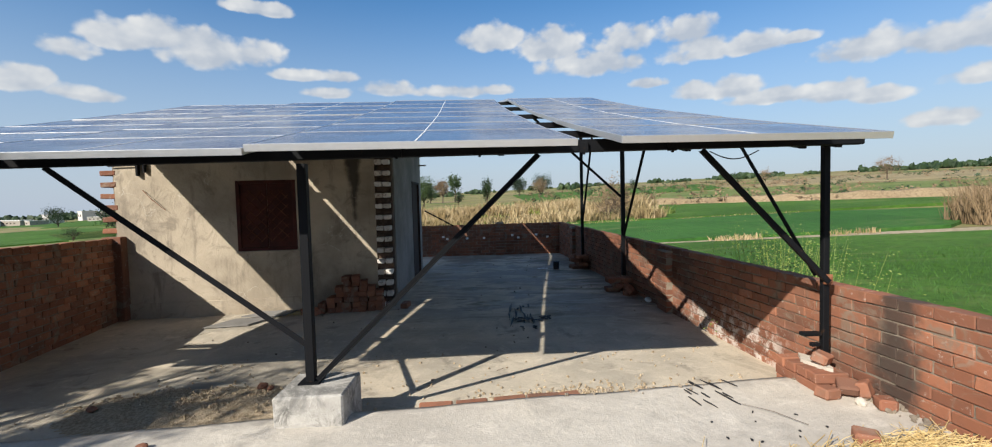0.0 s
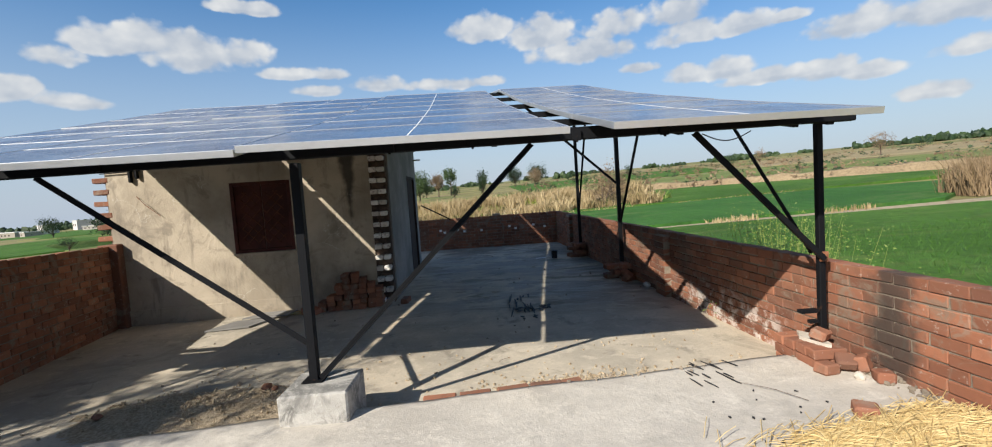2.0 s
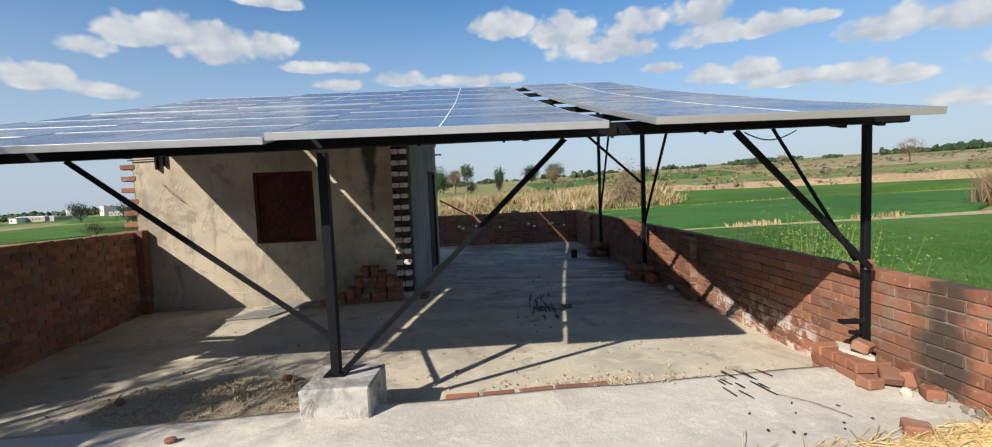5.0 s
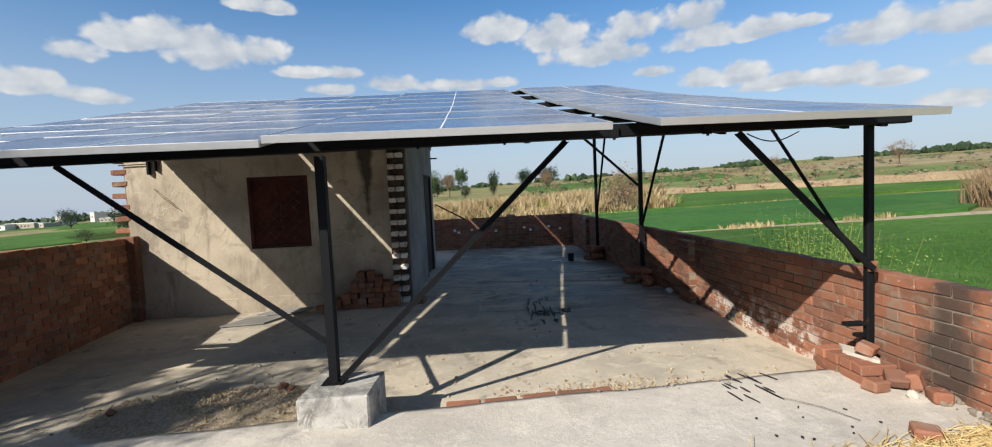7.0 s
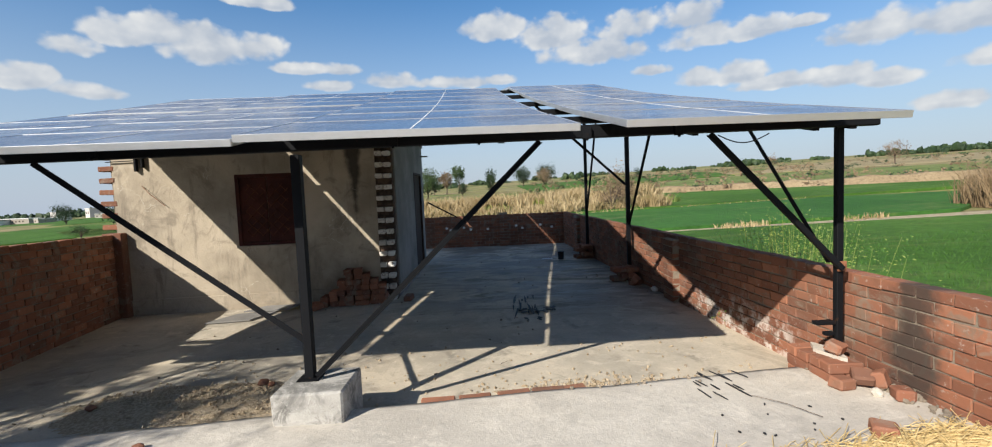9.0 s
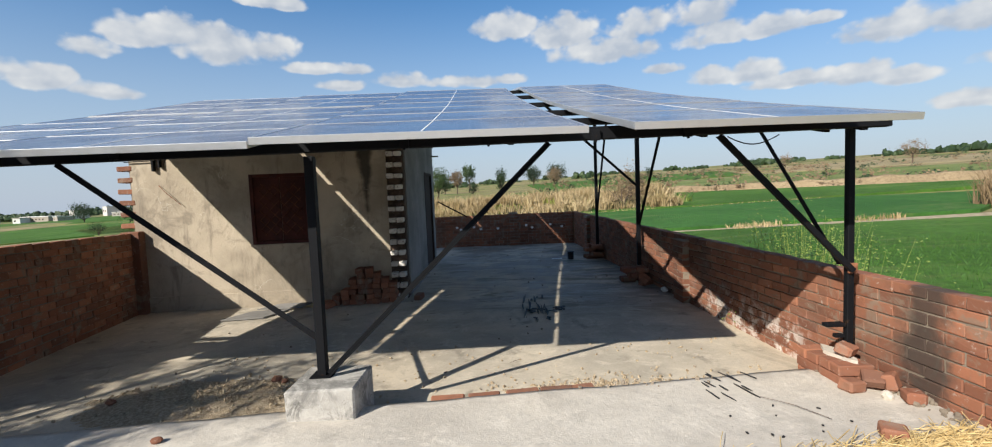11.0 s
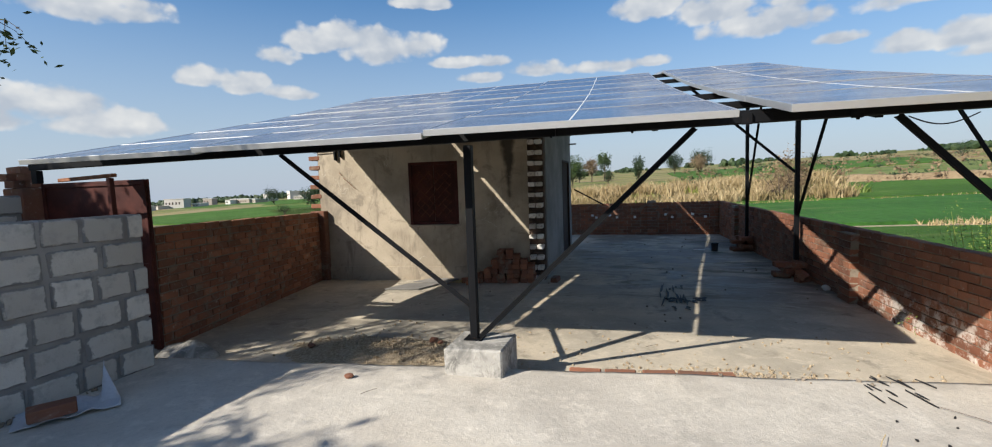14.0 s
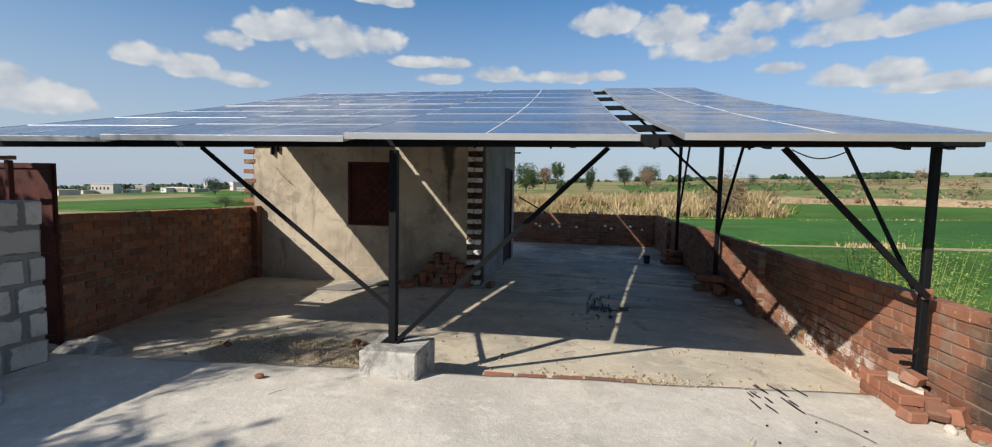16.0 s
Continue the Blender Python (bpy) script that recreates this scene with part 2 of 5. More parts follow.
def brick_mat(name, per_object, soot=False, gain=1.0, wiped=0.72):
    k = Mat(name, 0.92, spec=0.2)
    r = k.obrand if per_object else k.island
    base = k.mix(r, tuple(c * gain for c in (0.145, 0.060, 0.037)), tuple(c * gain for c in (0.29, 0.122, 0.070)))
    base = k.mix(k.math("MULTIPLY", k.ramp(k.math("FRACT", k.math("MULTIPLY", r, 7.31)), 0.72, 0.95), 0.55), base, (0.15, 0.072, 0.05))
    base = k.mix(k.math("MULTIPLY", k.ramp(k.noise(13, 5, 0.65), 0.45, 0.75), 0.5), base, (0.19, 0.092, 0.06))
    base = k.mix(k.math("MULTIPLY", k.ramp(k.noise(5.5, 5, 0.7, dist=0.8), 0.57, 0.70), 0.6), base, (0.28, 0.225, 0.175))
    base = k.mix(k.math("MULTIPLY", k.ramp(k.noise(1.6, 4, 0.6), 0.45, 0.7), 0.5), base, (0.13, 0.092, 0.068))
    base = k.mix(k.math("MULTIPLY", k.ramp(k.noise(19, 5, 0.75), 0.60, 0.68), 0.5), base, (0.50, 0.45, 0.39))
    # mortar wiped across the joints
    base = k.mix(k.math("MULTIPLY", k.ramp(k.noise(3.6, 7, 0.74, dist=1.1), 0.53, 0.63), wiped), base, (0.225, 0.172, 0.128))
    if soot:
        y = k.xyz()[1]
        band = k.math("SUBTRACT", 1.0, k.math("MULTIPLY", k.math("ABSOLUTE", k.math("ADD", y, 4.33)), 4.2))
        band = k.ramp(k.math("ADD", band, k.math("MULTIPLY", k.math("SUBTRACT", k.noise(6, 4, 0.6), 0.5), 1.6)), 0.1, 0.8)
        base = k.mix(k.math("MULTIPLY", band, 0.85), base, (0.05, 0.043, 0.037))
        # salt bloom low on the wall before the footing
        z = k.xyz()[2]
        salt = k.math("MULTIPLY", k.math("MULTIPLY", k.math("MULTIPLY", k.ramp(z, 0.5, 0.12), k.ramp(k.xyz()[0], 0.0, 1.0)), k.ramp(y, -3.5, -3.0)), k.math("MULTIPLY", k.ramp(y, -0.9, -2.0), k.ramp(k.noise(7, 6, 0.72), 0.47, 0.6)))
        base = k.mix(k.math("MULTIPLY", salt, 0.8), base, (0.66, 0.60, 0.54))
    k.color(base)
    k.bump(k.math("ADD", k.noise(35, 5, 0.7), k.math("MULTIPLY", k.noise(150, 3, 0.6), 0.4)), 0.55, 0.006)
    return k.m


M_FLOOR = concrete_mat("floor_concrete", (0.55, 0.485, 0.385), (0.36, 0.322, 0.262), (0.57, 0.465, 0.335), 0.8, True, 0.7)
M_SLAB = concrete_mat("slab_concrete", (0.58, 0.535, 0.465), (0.46, 0.42, 0.365), (0.58, 0.495, 0.385), 0.4, False, 0.8)
k = Mat("pedestal_concrete", 0.9, spec=0.25)
c = k.mix(k.ramp(k.noise(3.5, 5, 0.65, dist=1.5), 0.36, 0.64), (0.20, 0.193, 0.178), (0.42, 0.40, 0.365))
c = k.mix(k.math("MULTIPLY", k.ramp(k.noise(12, 6, 0.7, dist=2.0), 0.52, 0.62), 0.55), c, (0.50, 0.48, 0.44))
c = k.mix(k.math("MULTIPLY", k.ramp(k.noise(7, 6, 0.7, dist=1.0), 0.56, 0.66), 0.7), c, (0.12, 0.115, 0.105))
k.color(c).bump(k.math("ADD", k.noise(9, 6, 0.65, dist=1.5), k.math("MULTIPLY", k.noise(55, 4, 0.7), 0.3)), 0.6, 0.015)
M_BLOCKCON = k.m
M_MORTAR = concrete_mat("mortar", (0.27, 0.225, 0.175), (0.17, 0.14, 0.108), (0.22, 0.175, 0.125), 0.5)
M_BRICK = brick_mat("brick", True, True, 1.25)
M_BRICKJ = brick_mat("brick_joined", False)
M_FRESH = brick_mat("clean_brick", True, False, 1.5, 0.15)

k = Mat("room_plaster", 0.92, spec=0.2)
c = k.mix(k.ramp(k.noise(0.9, 5, 0.6), 0.35, 0.65), (0.31, 0.262, 0.20), (0.50, 0.425, 0.325))
c = k.mix(k.math("MULTIPLY", k.ramp(k.noise(2.6, 6, 0.7, dist=1.2), 0.52, 0.68), 0.7), c, (0.24, 0.205, 0.16))
c = k.mix(k.math("MULTIPLY", k.ramp(k.noise(3.1, 5, 0.7, stretch=(1.4, 1.4, 0.25)), 0.52, 0.70), 0.65), c, (0.19, 0.16, 0.125))
c = k.mix(k.math("MULTIPLY", k.ramp(k.noise(4.4, 5, 0.75), 0.66, 0.72), 0.7), c, (0.50, 0.44, 0.35))
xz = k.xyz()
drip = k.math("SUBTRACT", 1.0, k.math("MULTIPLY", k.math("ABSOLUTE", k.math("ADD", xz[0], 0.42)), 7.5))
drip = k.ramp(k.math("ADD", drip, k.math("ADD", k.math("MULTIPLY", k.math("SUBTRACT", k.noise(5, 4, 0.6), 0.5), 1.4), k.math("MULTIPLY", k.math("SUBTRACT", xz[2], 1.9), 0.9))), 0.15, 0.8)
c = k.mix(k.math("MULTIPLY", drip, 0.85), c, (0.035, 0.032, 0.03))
k.color(c)
scratch = k.ramp(k.voronoi(2.1, k.warp(0.30), "DISTANCE_TO_EDGE"), 0.010, 0.0)
c = k.mix(k.math("MULTIPLY", scratch, k.math("MULTIPLY", k.ramp(k.noise(1.3, 3), 0.56, 0.64), 0.6)), c, (0.62, 0.57, 0.48))
k.color(c)
k.bump(k.math("ADD", k.math("MULTIPLY", k.noise(2.2, 6, 0.6, dist=1.4), 1.4), k.math("MULTIPLY", k.noise(30, 4, 0.7), 0.35)), 0.5, 0.028)
M_PLASTER = k.m

k = Mat("grey_plaster", 0.9, spec=0.25)
c = k.mix(k.ramp(k.noise(1.4, 5, 0.6), 0.35, 0.65), (0.19, 0.183, 0.172), (0.28, 0.268, 0.25))
c = k.mix(k.math("MULTIPLY", k.ramp(k.noise(8, 5, 0.7), 0.52, 0.70), 0.45), c, (0.14, 0.135, 0.128))
k.color(c).bump(k.noise(14, 5, 0.65), 0.4, 0.01)
M_GREYPL = k.m

k = Mat("aerated_block", 0.95, spec=0.15)
c = k.mix(k.obrand, (0.40, 0.375, 0.33), (0.60, 0.57, 0.51))
c = k.mix(k.math("MULTIPLY", k.ramp(k.noise(7, 5, 0.7), 0.48, 0.66), 0.5), c, (0.30, 0.285, 0.26))
c = k.mix(k.math("MULTIPLY", k.ramp(k.noise(2.2, 4, 0.6), 0.5, 0.7), 0.35), c, (0.33, 0.30, 0.26))
bo = k.xyz(k.obj)
rim = k.math("MAXIMUM", k.math("DIVIDE", k.math("ABSOLUTE", bo[0]), 0.150), k.math("DIVIDE", k.math("ABSOLUTE", bo[2]), 0.092))
rim = k.math("ADD", rim, k.math("MULTIPLY", k.math("SUBTRACT", k.noise(11, 5, 0.65), 0.5), 0.75))
c = k.mix(k.ramp(rim, 0.84, 0.94), c, (0.215, 0.208, 0.196))
k.color(c).bump(k.math("ADD", k.noise(22, 5, 0.75), k.math("MULTIPLY", k.noise(90, 3, 0.6), 0.4)), 0.7, 0.012)
M_BLOCK = k.m

k = Mat("black_paint", 0.55, spec=0.1)
c = k.mix(k.ramp(k.noise(16, 5, 0.7), 0.62, 0.72), (0.008, 0.0085, 0.010), (0.04, 0.022, 0.014))
k.color(c).rough(k.math("ADD", 0.42, k.math("MULTIPLY", k.noise(9, 4, 0.6), 0.3))).bump(k.noise(40, 4, 0.6), 0.15, 0.003)
M_STEEL = k.m

k = Mat("rusty_steel", 0.75, spec=0.4)
c = k.mix(k.ramp(k.noise(14, 5, 0.7), 0.4, 0.6), (0.16, 0.06, 0.028), (0.30, 0.125, 0.06))
k.color(c).bump(k.noise(60, 4, 0.7), 0.3, 0.003)
M_RUST = k.m

k = Mat("red_oxide_paint", 0.65, spec=0.25)
c = k.mix(k.ramp(k.noise(3.5, 5, 0.65), 0.4, 0.65), (0.05, 0.012, 0.009), (0.088, 0.022, 0.015))
c = k.mix(k.math("MULTIPLY", k.ramp(k.noise(11, 5, 0.7), 0.6, 0.72), 0.5), c, (0.09, 0.04, 0.025))
k.color(c).bump(k.noise(22, 4, 0.6), 0.15, 0.004)
M_RED = k.m
k = Mat("rusty_grille", 0.8, spec=0.2)
k.color(k.mix(k.ramp(k.noise(12, 5, 0.7), 0.4, 0.65), (0.10, 0.035, 0.02), (0.21, 0.085, 0.05)))
M_GRILLE = k.m

k = Mat("anodised_aluminium", 0.38, 0.8, 0.5)
k.color(k.mix(k.noise(20, 4, 0.6), (0.60, 0.61, 0.62), (0.72, 0.72, 0.72)))
k.rough(k.math("ADD", 0.3, k.math("MULTIPLY", k.noise(30, 3, 0.6), 0.2)))
M_ALU = k.m

# solar glass: dark blue cells with pale seams behind a glossy, slightly dusty sheet
k = Mat("solar_glass", 0.12, spec=0.5)
ox = k.xyz(k.obj)
u = k.math("FRACT", k.math("ADD", k.math("MULTIPLY", ox[0], 1 / 0.0735), 0.5))
v = k.math("FRACT", k.math("MULTIPLY", ox[1], 1 / 0.1485))
seam = k.math("MAXIMUM", k.math("GREATER_THAN", k.math("ABSOLUTE", k.math("SUBTRACT", u, 0.5)), 0.472), k.math("GREATER_THAN", k.math("ABSOLUTE", k.math("SUBTRACT", v, 0.5)), 0.484))
bus = k.math("GREATER_THAN", k.math("ABSOLUTE", k.math("SUBTRACT", k.math("FRACT", k.math("MULTIPLY", ox[1], 1 / 0.0297)), 0.5)), 0.46)
cell = k.mix(k.obrand, (0.012, 0.020, 0.062), (0.018, 0.028, 0.080))
cell = k.mix(k.math("MULTIPLY", bus, 0.25), cell, (0.30, 0.32, 0.36))
cell = k.mix(k.math("MULTIPLY", seam, 0.6), cell, (0.34, 0.37, 0.42))
dust = k.ramp(k.noise(1.7, 5, 0.6), 0.35, 0.8)
# Grey mixed over the cells: dust, plus an even share for reflected haze
cell = k.mix(k.math("ADD", 0.09, k.math("MULTIPLY", dust, 0.12)), cell, (0.42, 0.40, 0.36))
k.color(cell).rough(k.math("ADD", 0.12, k.math("MULTIPLY", dust, 0.16)))
M_GLASS = k.m
k = Mat("white_backsheet", 0.6)
k.color(k.mix(k.noise(6, 3), (0.62, 0.63, 0.64), (0.72, 0.72, 0.72)))
M_WHITE = k.m

k = Mat("whitewash", 0.85)
k.color(k.mix(k.noise(18, 4), (0.66, 0.66, 0.64), (0.80, 0.80, 0.78)))
M_WASH = k.m

k = Mat("tar", 0.6, spec=0.3)
k.color(k.mix(k.noise(20, 4), (0.010, 0.010, 0.011), (0.03, 0.03, 0.032)))
M_TAR = k.m

k = Mat("straw", 0.8, spec=0.3)
k.color(k.mix(k.island, (0.48, 0.33, 0.13), (0.72, 0.56, 0.28)))
M_STRAW = k.m

k = Mat("sand_gravel", 0.95, spec=0.15)
c = k.mix(k.ramp(k.noise(40, 4, 0.7), 0.35, 0.65), (0.34, 0.26, 0.17), (0.56, 0.455, 0.32))
k.color(c).bump(k.noise(70, 4, 0.7), 0.9, 0.02)
M_SAND = k.m

k = Mat("dark_interior", 0.9)
k.color(k.mix(k.noise(3, 3), (0.03, 0.02, 0.016), (0.06, 0.04, 0.03)))
M_DARK = k.m

k = Mat("cloth_sack", 0.8)
k.color(k.mix(k.noise(60, 3, 0.6), (0.38, 0.39, 0.42), (0.55, 0.56, 0.59))).bump(k.noise(200, 2), 0.3, 0.002)
M_SACK = k.m

k = Mat("bark", 0.95, spec=0.15)
k.color(k.mix(k.noise(9, 5, 0.7, stretch=(1, 1, 0.2)), (0.06, 0.045, 0.035), (0.16, 0.12, 0.09))).bump(k.noise(20, 5, 0.7, stretch=(1, 1, 0.2)), 0.7, 0.02)
M_BARK = k.m


def leaf_mat(name, a, b, dry=None):
    k = Mat(name, 0.6, spec=0.3)
    c = k.mix(k.island, a, b)
    c = k.mix(k.ramp(k.noise(0.12, 3, 0.5), 0.4, 0.65), c, dry or tuple(x * 0.7 for x in a))
    k.color(c)
    k.b.inputs["Transmission Weight"].default_value = 0.0
    return k.m


M_LEAF = leaf_mat("leaf_green", (0.035, 0.065, 0.018), (0.085, 0.125, 0.035))
M_LEAFDK = leaf_mat("leaf_dark", (0.022, 0.045, 0.016), (0.055, 0.085, 0.03))
M_LEAFDRY = leaf_mat("leaf_dry", (0.19, 0.13, 0.07), (0.30, 0.21, 0.12), (0.15, 0.10, 0.055))
M_REED = leaf_mat("reed", (0.30, 0.22, 0.11), (0.50, 0.39, 0.22), (0.26, 0.19, 0.09))
M_MUSTARD = leaf_mat("mustard_leaf", (0.10, 0.17, 0.03), (0.30, 0.30, 0.06), (0.16, 0.22, 0.05))
M_WHEAT = leaf_mat("wheat_blade", (0.042, 0.112, 0.013), (0.078, 0.175, 0.026), (0.046, 0.125, 0.016))


def field_mat(name, a, b, rows=True, bumpy=0.6):
    k = Mat(name, 0.9, spec=0.2)
    c = k.mix(k.ramp(k.noise(0.06, 4, 0.6), 0.35, 0.65), a, b)
    c = k.mix(k.math("MULTIPLY", k.ramp(k.noise(2.2, 6, 0.75), 0.4, 0.68), 0.6), c, tuple(x * 0.45 for x in a))
    c = k.mix(k.math("MULTIPLY", k.ramp(k.noise(0.16, 6, 0.7, stretch=(0.5, 1.4, 1), dist=0.8), 0.52, 0.66), 0.45), c, tuple(0.5 * x + 0.5 * y for x, y in zip(b, (0.26, 0.20, 0.10))))
    if rows:
        c = k.mix(k.math("MULTIPLY", k.ramp(k.noise(0.7, 4, 0.7, stretch=(1.0, 0.12, 1)), 0.5, 0.75), 0.35), c, tuple(min(1, x * 1.4) for x in b))
    k.color(c)
    k.bump(k.math("ADD", k.noise(3.5, 6, 0.8), k.math("MULTIPLY", k.noise(0.5, 3), 0.8)), bumpy, 0.25)
    return k.m


M_WHEATFIELD = field_mat("wheat_field", (0.046, 0.115, 0.014), (0.075, 0.165, 0.024))
M_CLOVER = field_mat("clover_field", (0.035, 0.115, 0.020), (0.055, 0.155, 0.028))
M_YELLOW = field_mat("mustard_field", (0.13, 0.20, 0.02), (0.36, 0.36, 0.03))
M_PATH = field_mat("dirt_path", (0.33, 0.265, 0.175), (0.43, 0.35, 0.24), False, 0.4)
M_BANK = field_mat("dry_bank", (0.27, 0.195, 0.115), (0.38, 0.29, 0.175), False, 0.8)
M_STUBBLE = field_mat("stubble_field", (0.27, 0.215, 0.115), (0.36, 0.295, 0.165), True, 0.6)
M_PALEGREEN = field_mat("pale_green_field", (0.12, 0.17, 0.045), (0.20, 0.23, 0.075), True, 0.6)

k = Mat("open_ground", 0.95, spec=0.15)
c = k.mix(k.ramp(k.noise(0.012, 4, 0.55), 0.40, 0.58), (0.085, 0.15, 0.035), (0.30, 0.235, 0.13))
c = k.mix(k.ramp(k.noise(0.03, 3, 0.5, stretch=(0.35, 1.0, 1)), 0.52, 0.66), c, (0.20, 0.20, 0.085))
c = k.mix(k.ramp(k.noise(0.05, 5, 0.65, stretch=(0.4, 1.3, 1), dist=0.6), 0.54, 0.60), c, (0.30, 0.27, 0.085))
c = k.mix(k.math("MULTIPLY", k.ramp(k.noise(0.09, 6, 0.7, stretch=(0.4, 1.2, 1)), 0.52, 0.62), 0.8), c, (0.17, 0.115, 0.065))
c = k.mix(k.math("MULTIPLY", k.ramp(k.noise(0.5, 5, 0.7), 0.45, 0.7), 0.5), c, (0.15, 0.115, 0.06))
k.color(c).bump(k.noise(1.2, 5, 0.7), 0.5, 0.3)
M_GROUND = k.m

k = Mat("town_wall", 0.9)
k.color(k.mix(k.obrand, (0.30, 0.25, 0.20), (0.68, 0.66, 0.63)))
M_TOWN = k.m
k = Mat("orange_machine", 0.6)
k.color(k.mix(k.noise(2, 3), (0.52, 0.11, 0.035), (0.62, 0.16, 0.05)))
M_ORANGE = k.m


# ---- building blocks ----
def finish(name, bm, material, smooth=False):
    me = bpy.data.meshes.new(name)
    bm.to_mesh(me)
    bm.free()
    me.materials.append(material)
    if smooth:
        me.polygons.foreach_set("use_smooth", [True] * len(me.polygons))
    return me


def part(name, bm, material, parent, label="", smooth=False):
    """One mesh object under a thing or under a part."""
    ob = new(name, finish(name, bm, material, smooth))
    ob.parent = parent
    return tagged(ob, label)


def thing(name, m, label, category, group="", kind=""):
    e = new(name)
    e.empty_display_size = 0.1
    e.matrix_world = m
    return tagged(e, label, category, group, kind)


def solo(name, bm, material, label, category, kind="", group="", smooth=False, m=None):
    ob = new(name, finish(name, bm, material, smooth))
    if m is not None:
        ob.matrix_world = m
    return tagged(ob, label, category, group, kind)


def box(bm, lo, hi, bev=0.0, jitter=0.0, m=None):
    c = [(a + b) / 2 for a, b in zip(lo, hi)]
    s = [abs(b - a) for a, b in zip(lo, hi)]
    mm = (m or Matrix()) @ Matrix.Translation(c) @ Matrix.Diagonal((*s, 1))
    r = bmesh.ops.create_cube(bm, size=1, matrix=mm)
    vs = r["verts"]
    if jitter:
        for v in vs:
            v.co += Vector((random.uniform(-1, 1), random.uniform(-1, 1), random.uniform(-1, 1))) * jitter
    if bev:
        es = list({e for v in vs for e in v.link_edges})
        bmesh.ops.bevel(bm, geom=es, offset=bev, segments=1, affect="EDGES")
    return bm


def boxes(*args, bev=0.0, m=None):
    bm = bmesh.new()
    for lo, hi in args:
        box(bm, lo, hi, bev, m=m)
    return bm


def bar(bm, a, b, w, h, up=(0, 0, 1), bev=0.004):
    """A rolled section from a to b."""
    a, b = Vector(a), Vector(b)
    d = (b - a)
    q = d.to_track_quat("Y", "Z").to_matrix().to_4x4()
    return box(bm, (-w / 2, 0, -h / 2), (w / 2, d.length, h / 2), bev, m=Matrix.Translation(a) @ q)


def angle_bar(bm, a, b, w, t=0.006):
    """An L section, whose two flanges run from a to b."""
    a, b = Vector(a), Vector(b)
    q = Matrix.Translation(a) @ (b - a).to_track_quat("Y", "Z").to_matrix().to_4x4()
    n = (b - a).length
    box(bm, (-w / 2, 0, -w / 2), (-w / 2 + t, n, w / 2), 0.0, m=q)
    box(bm, (-w / 2 + t, 0, -w / 2), (w / 2, n, -w / 2 + t), 0.0, m=q)
    return bm


def tube(bm, pts, radii, sides=8):
    """A tapered tube along points."""
    pts = [Vector(p) for p in pts]
    rings = []
    for i, p in enumerate(pts):
        d = (pts[min(i + 1, len(pts) - 1)] - pts[max(i - 1, 0)]).normalized()
        x = d.orthogonal().normalized()
        y = d.cross(x)
        rings.append([bm.verts.new(p + (x * math.cos(2 * math.pi * k / sides) + y * math.sin(2 * math.pi * k / sides)) * radii[i]) for k in range(sides)])
    for r0, r1 in zip(rings, rings[1:]):
        for k in range(sides):
            try:
                bm.faces.new((r0[k], r0[(k + 1) % sides], r1[(k + 1) % sides], r1[k]))
            except ValueError:
                pass
    bm.faces.new(rings[-1])
    return bm


def sheet(bm, outline, z0, z1):
    """A solid plate from an outline of (x, y)."""
    lo = [bm.verts.new((x, y, z0)) for x, y in outline]
    hi = [bm.verts.new((x, y, z1)) for x, y in outline]
    n = len(outline)
    bm.faces.new(hi)
    bm.faces.new(lo[::-1])
    for i in range(n):
        bm.faces.new((lo[i], lo[(i + 1) % n], hi[(i + 1) % n], hi[i]))
    return bm


def brick_shape(sx, sy, sz, bev, rng):
    bm = bmesh.new()
    r = bmesh.ops.create_cube(bm, size=1, matrix=Matrix.Diagonal((sx, sy, sz, 1)))
    for v in r["verts"]:
        v.co += Vector((rng.uniform(-1, 1) * 0.004, rng.uniform(-1, 1) * 0.004, rng.uniform(-1, 1) * 0.003))
    bmesh.ops.bevel(bm, geom=list(bm.edges), offset=bev, segments=1, affect="EDGES")
    for v in bm.verts:
        v.co += Vector((rng.uniform(-1, 1), rng.uniform(-1, 1), rng.uniform(-1, 1))) * bev * 0.35
    return bm


rng = random.Random(7)
k = Mat("pale_brick_end", 0.92, spec=0.2)
c = k.mix(k.obrand, (0.58, 0.54, 0.48), (0.80, 0.77, 0.72))
c = k.mix(k.math("MULTIPLY", k.ramp(k.noise(24, 4, 0.7), 0.52, 0.66), 0.7), c, (0.20, 0.14, 0.11))
k.color(c).bump(k.noise(40, 4, 0.7), 0.6, 0.006)
M_TOOTH = k.m
# Raw pier core, toned near black for the shade between the teeth
k = Mat("shade_toned_core", 0.95, spec=0.15)
k.color(k.mix(k.ramp(k.noise(9, 5, 0.7), 0.4, 0.65), (0.055, 0.04, 0.032), (0.14, 0.095, 0.07))).bump(k.noise(16, 5, 0.7), 0.8, 0.02)
M_SHADE_CORE = k.m
BRICK_MESHES = [finish("brick", brick_shape(0.224, 0.106, 0.0720, 0.0045, rng), M_BRICK) for _ in range(8)]
FRESH_MESHES = [finish("brick", brick_shape(0.226, 0.106, 0.072, 0.007, rng), M_FRESH) for _ in range(6)]
FRESH_HALVES = [finish("brick", brick_shape(0.118, 0.106, 0.070, 0.011, rng), M_FRESH) for _ in range(5)]
HALF_MESHES = [finish("brick", brick_shape(0.106, 0.106, 0.070, 0.006, rng), M_BRICK) for _ in range(4)]
TOOTH_MESHES = [finish("brick", brick_shape(0.100, 0.150, 0.066, 0.008, rng), M_TOOTH) for _ in range(5)]
BLOCK_MESHES = [finish("block", brick_shape(0.30, 0.19, 0.184, 0.014, rng), M_BLOCK) for _ in range(8)]


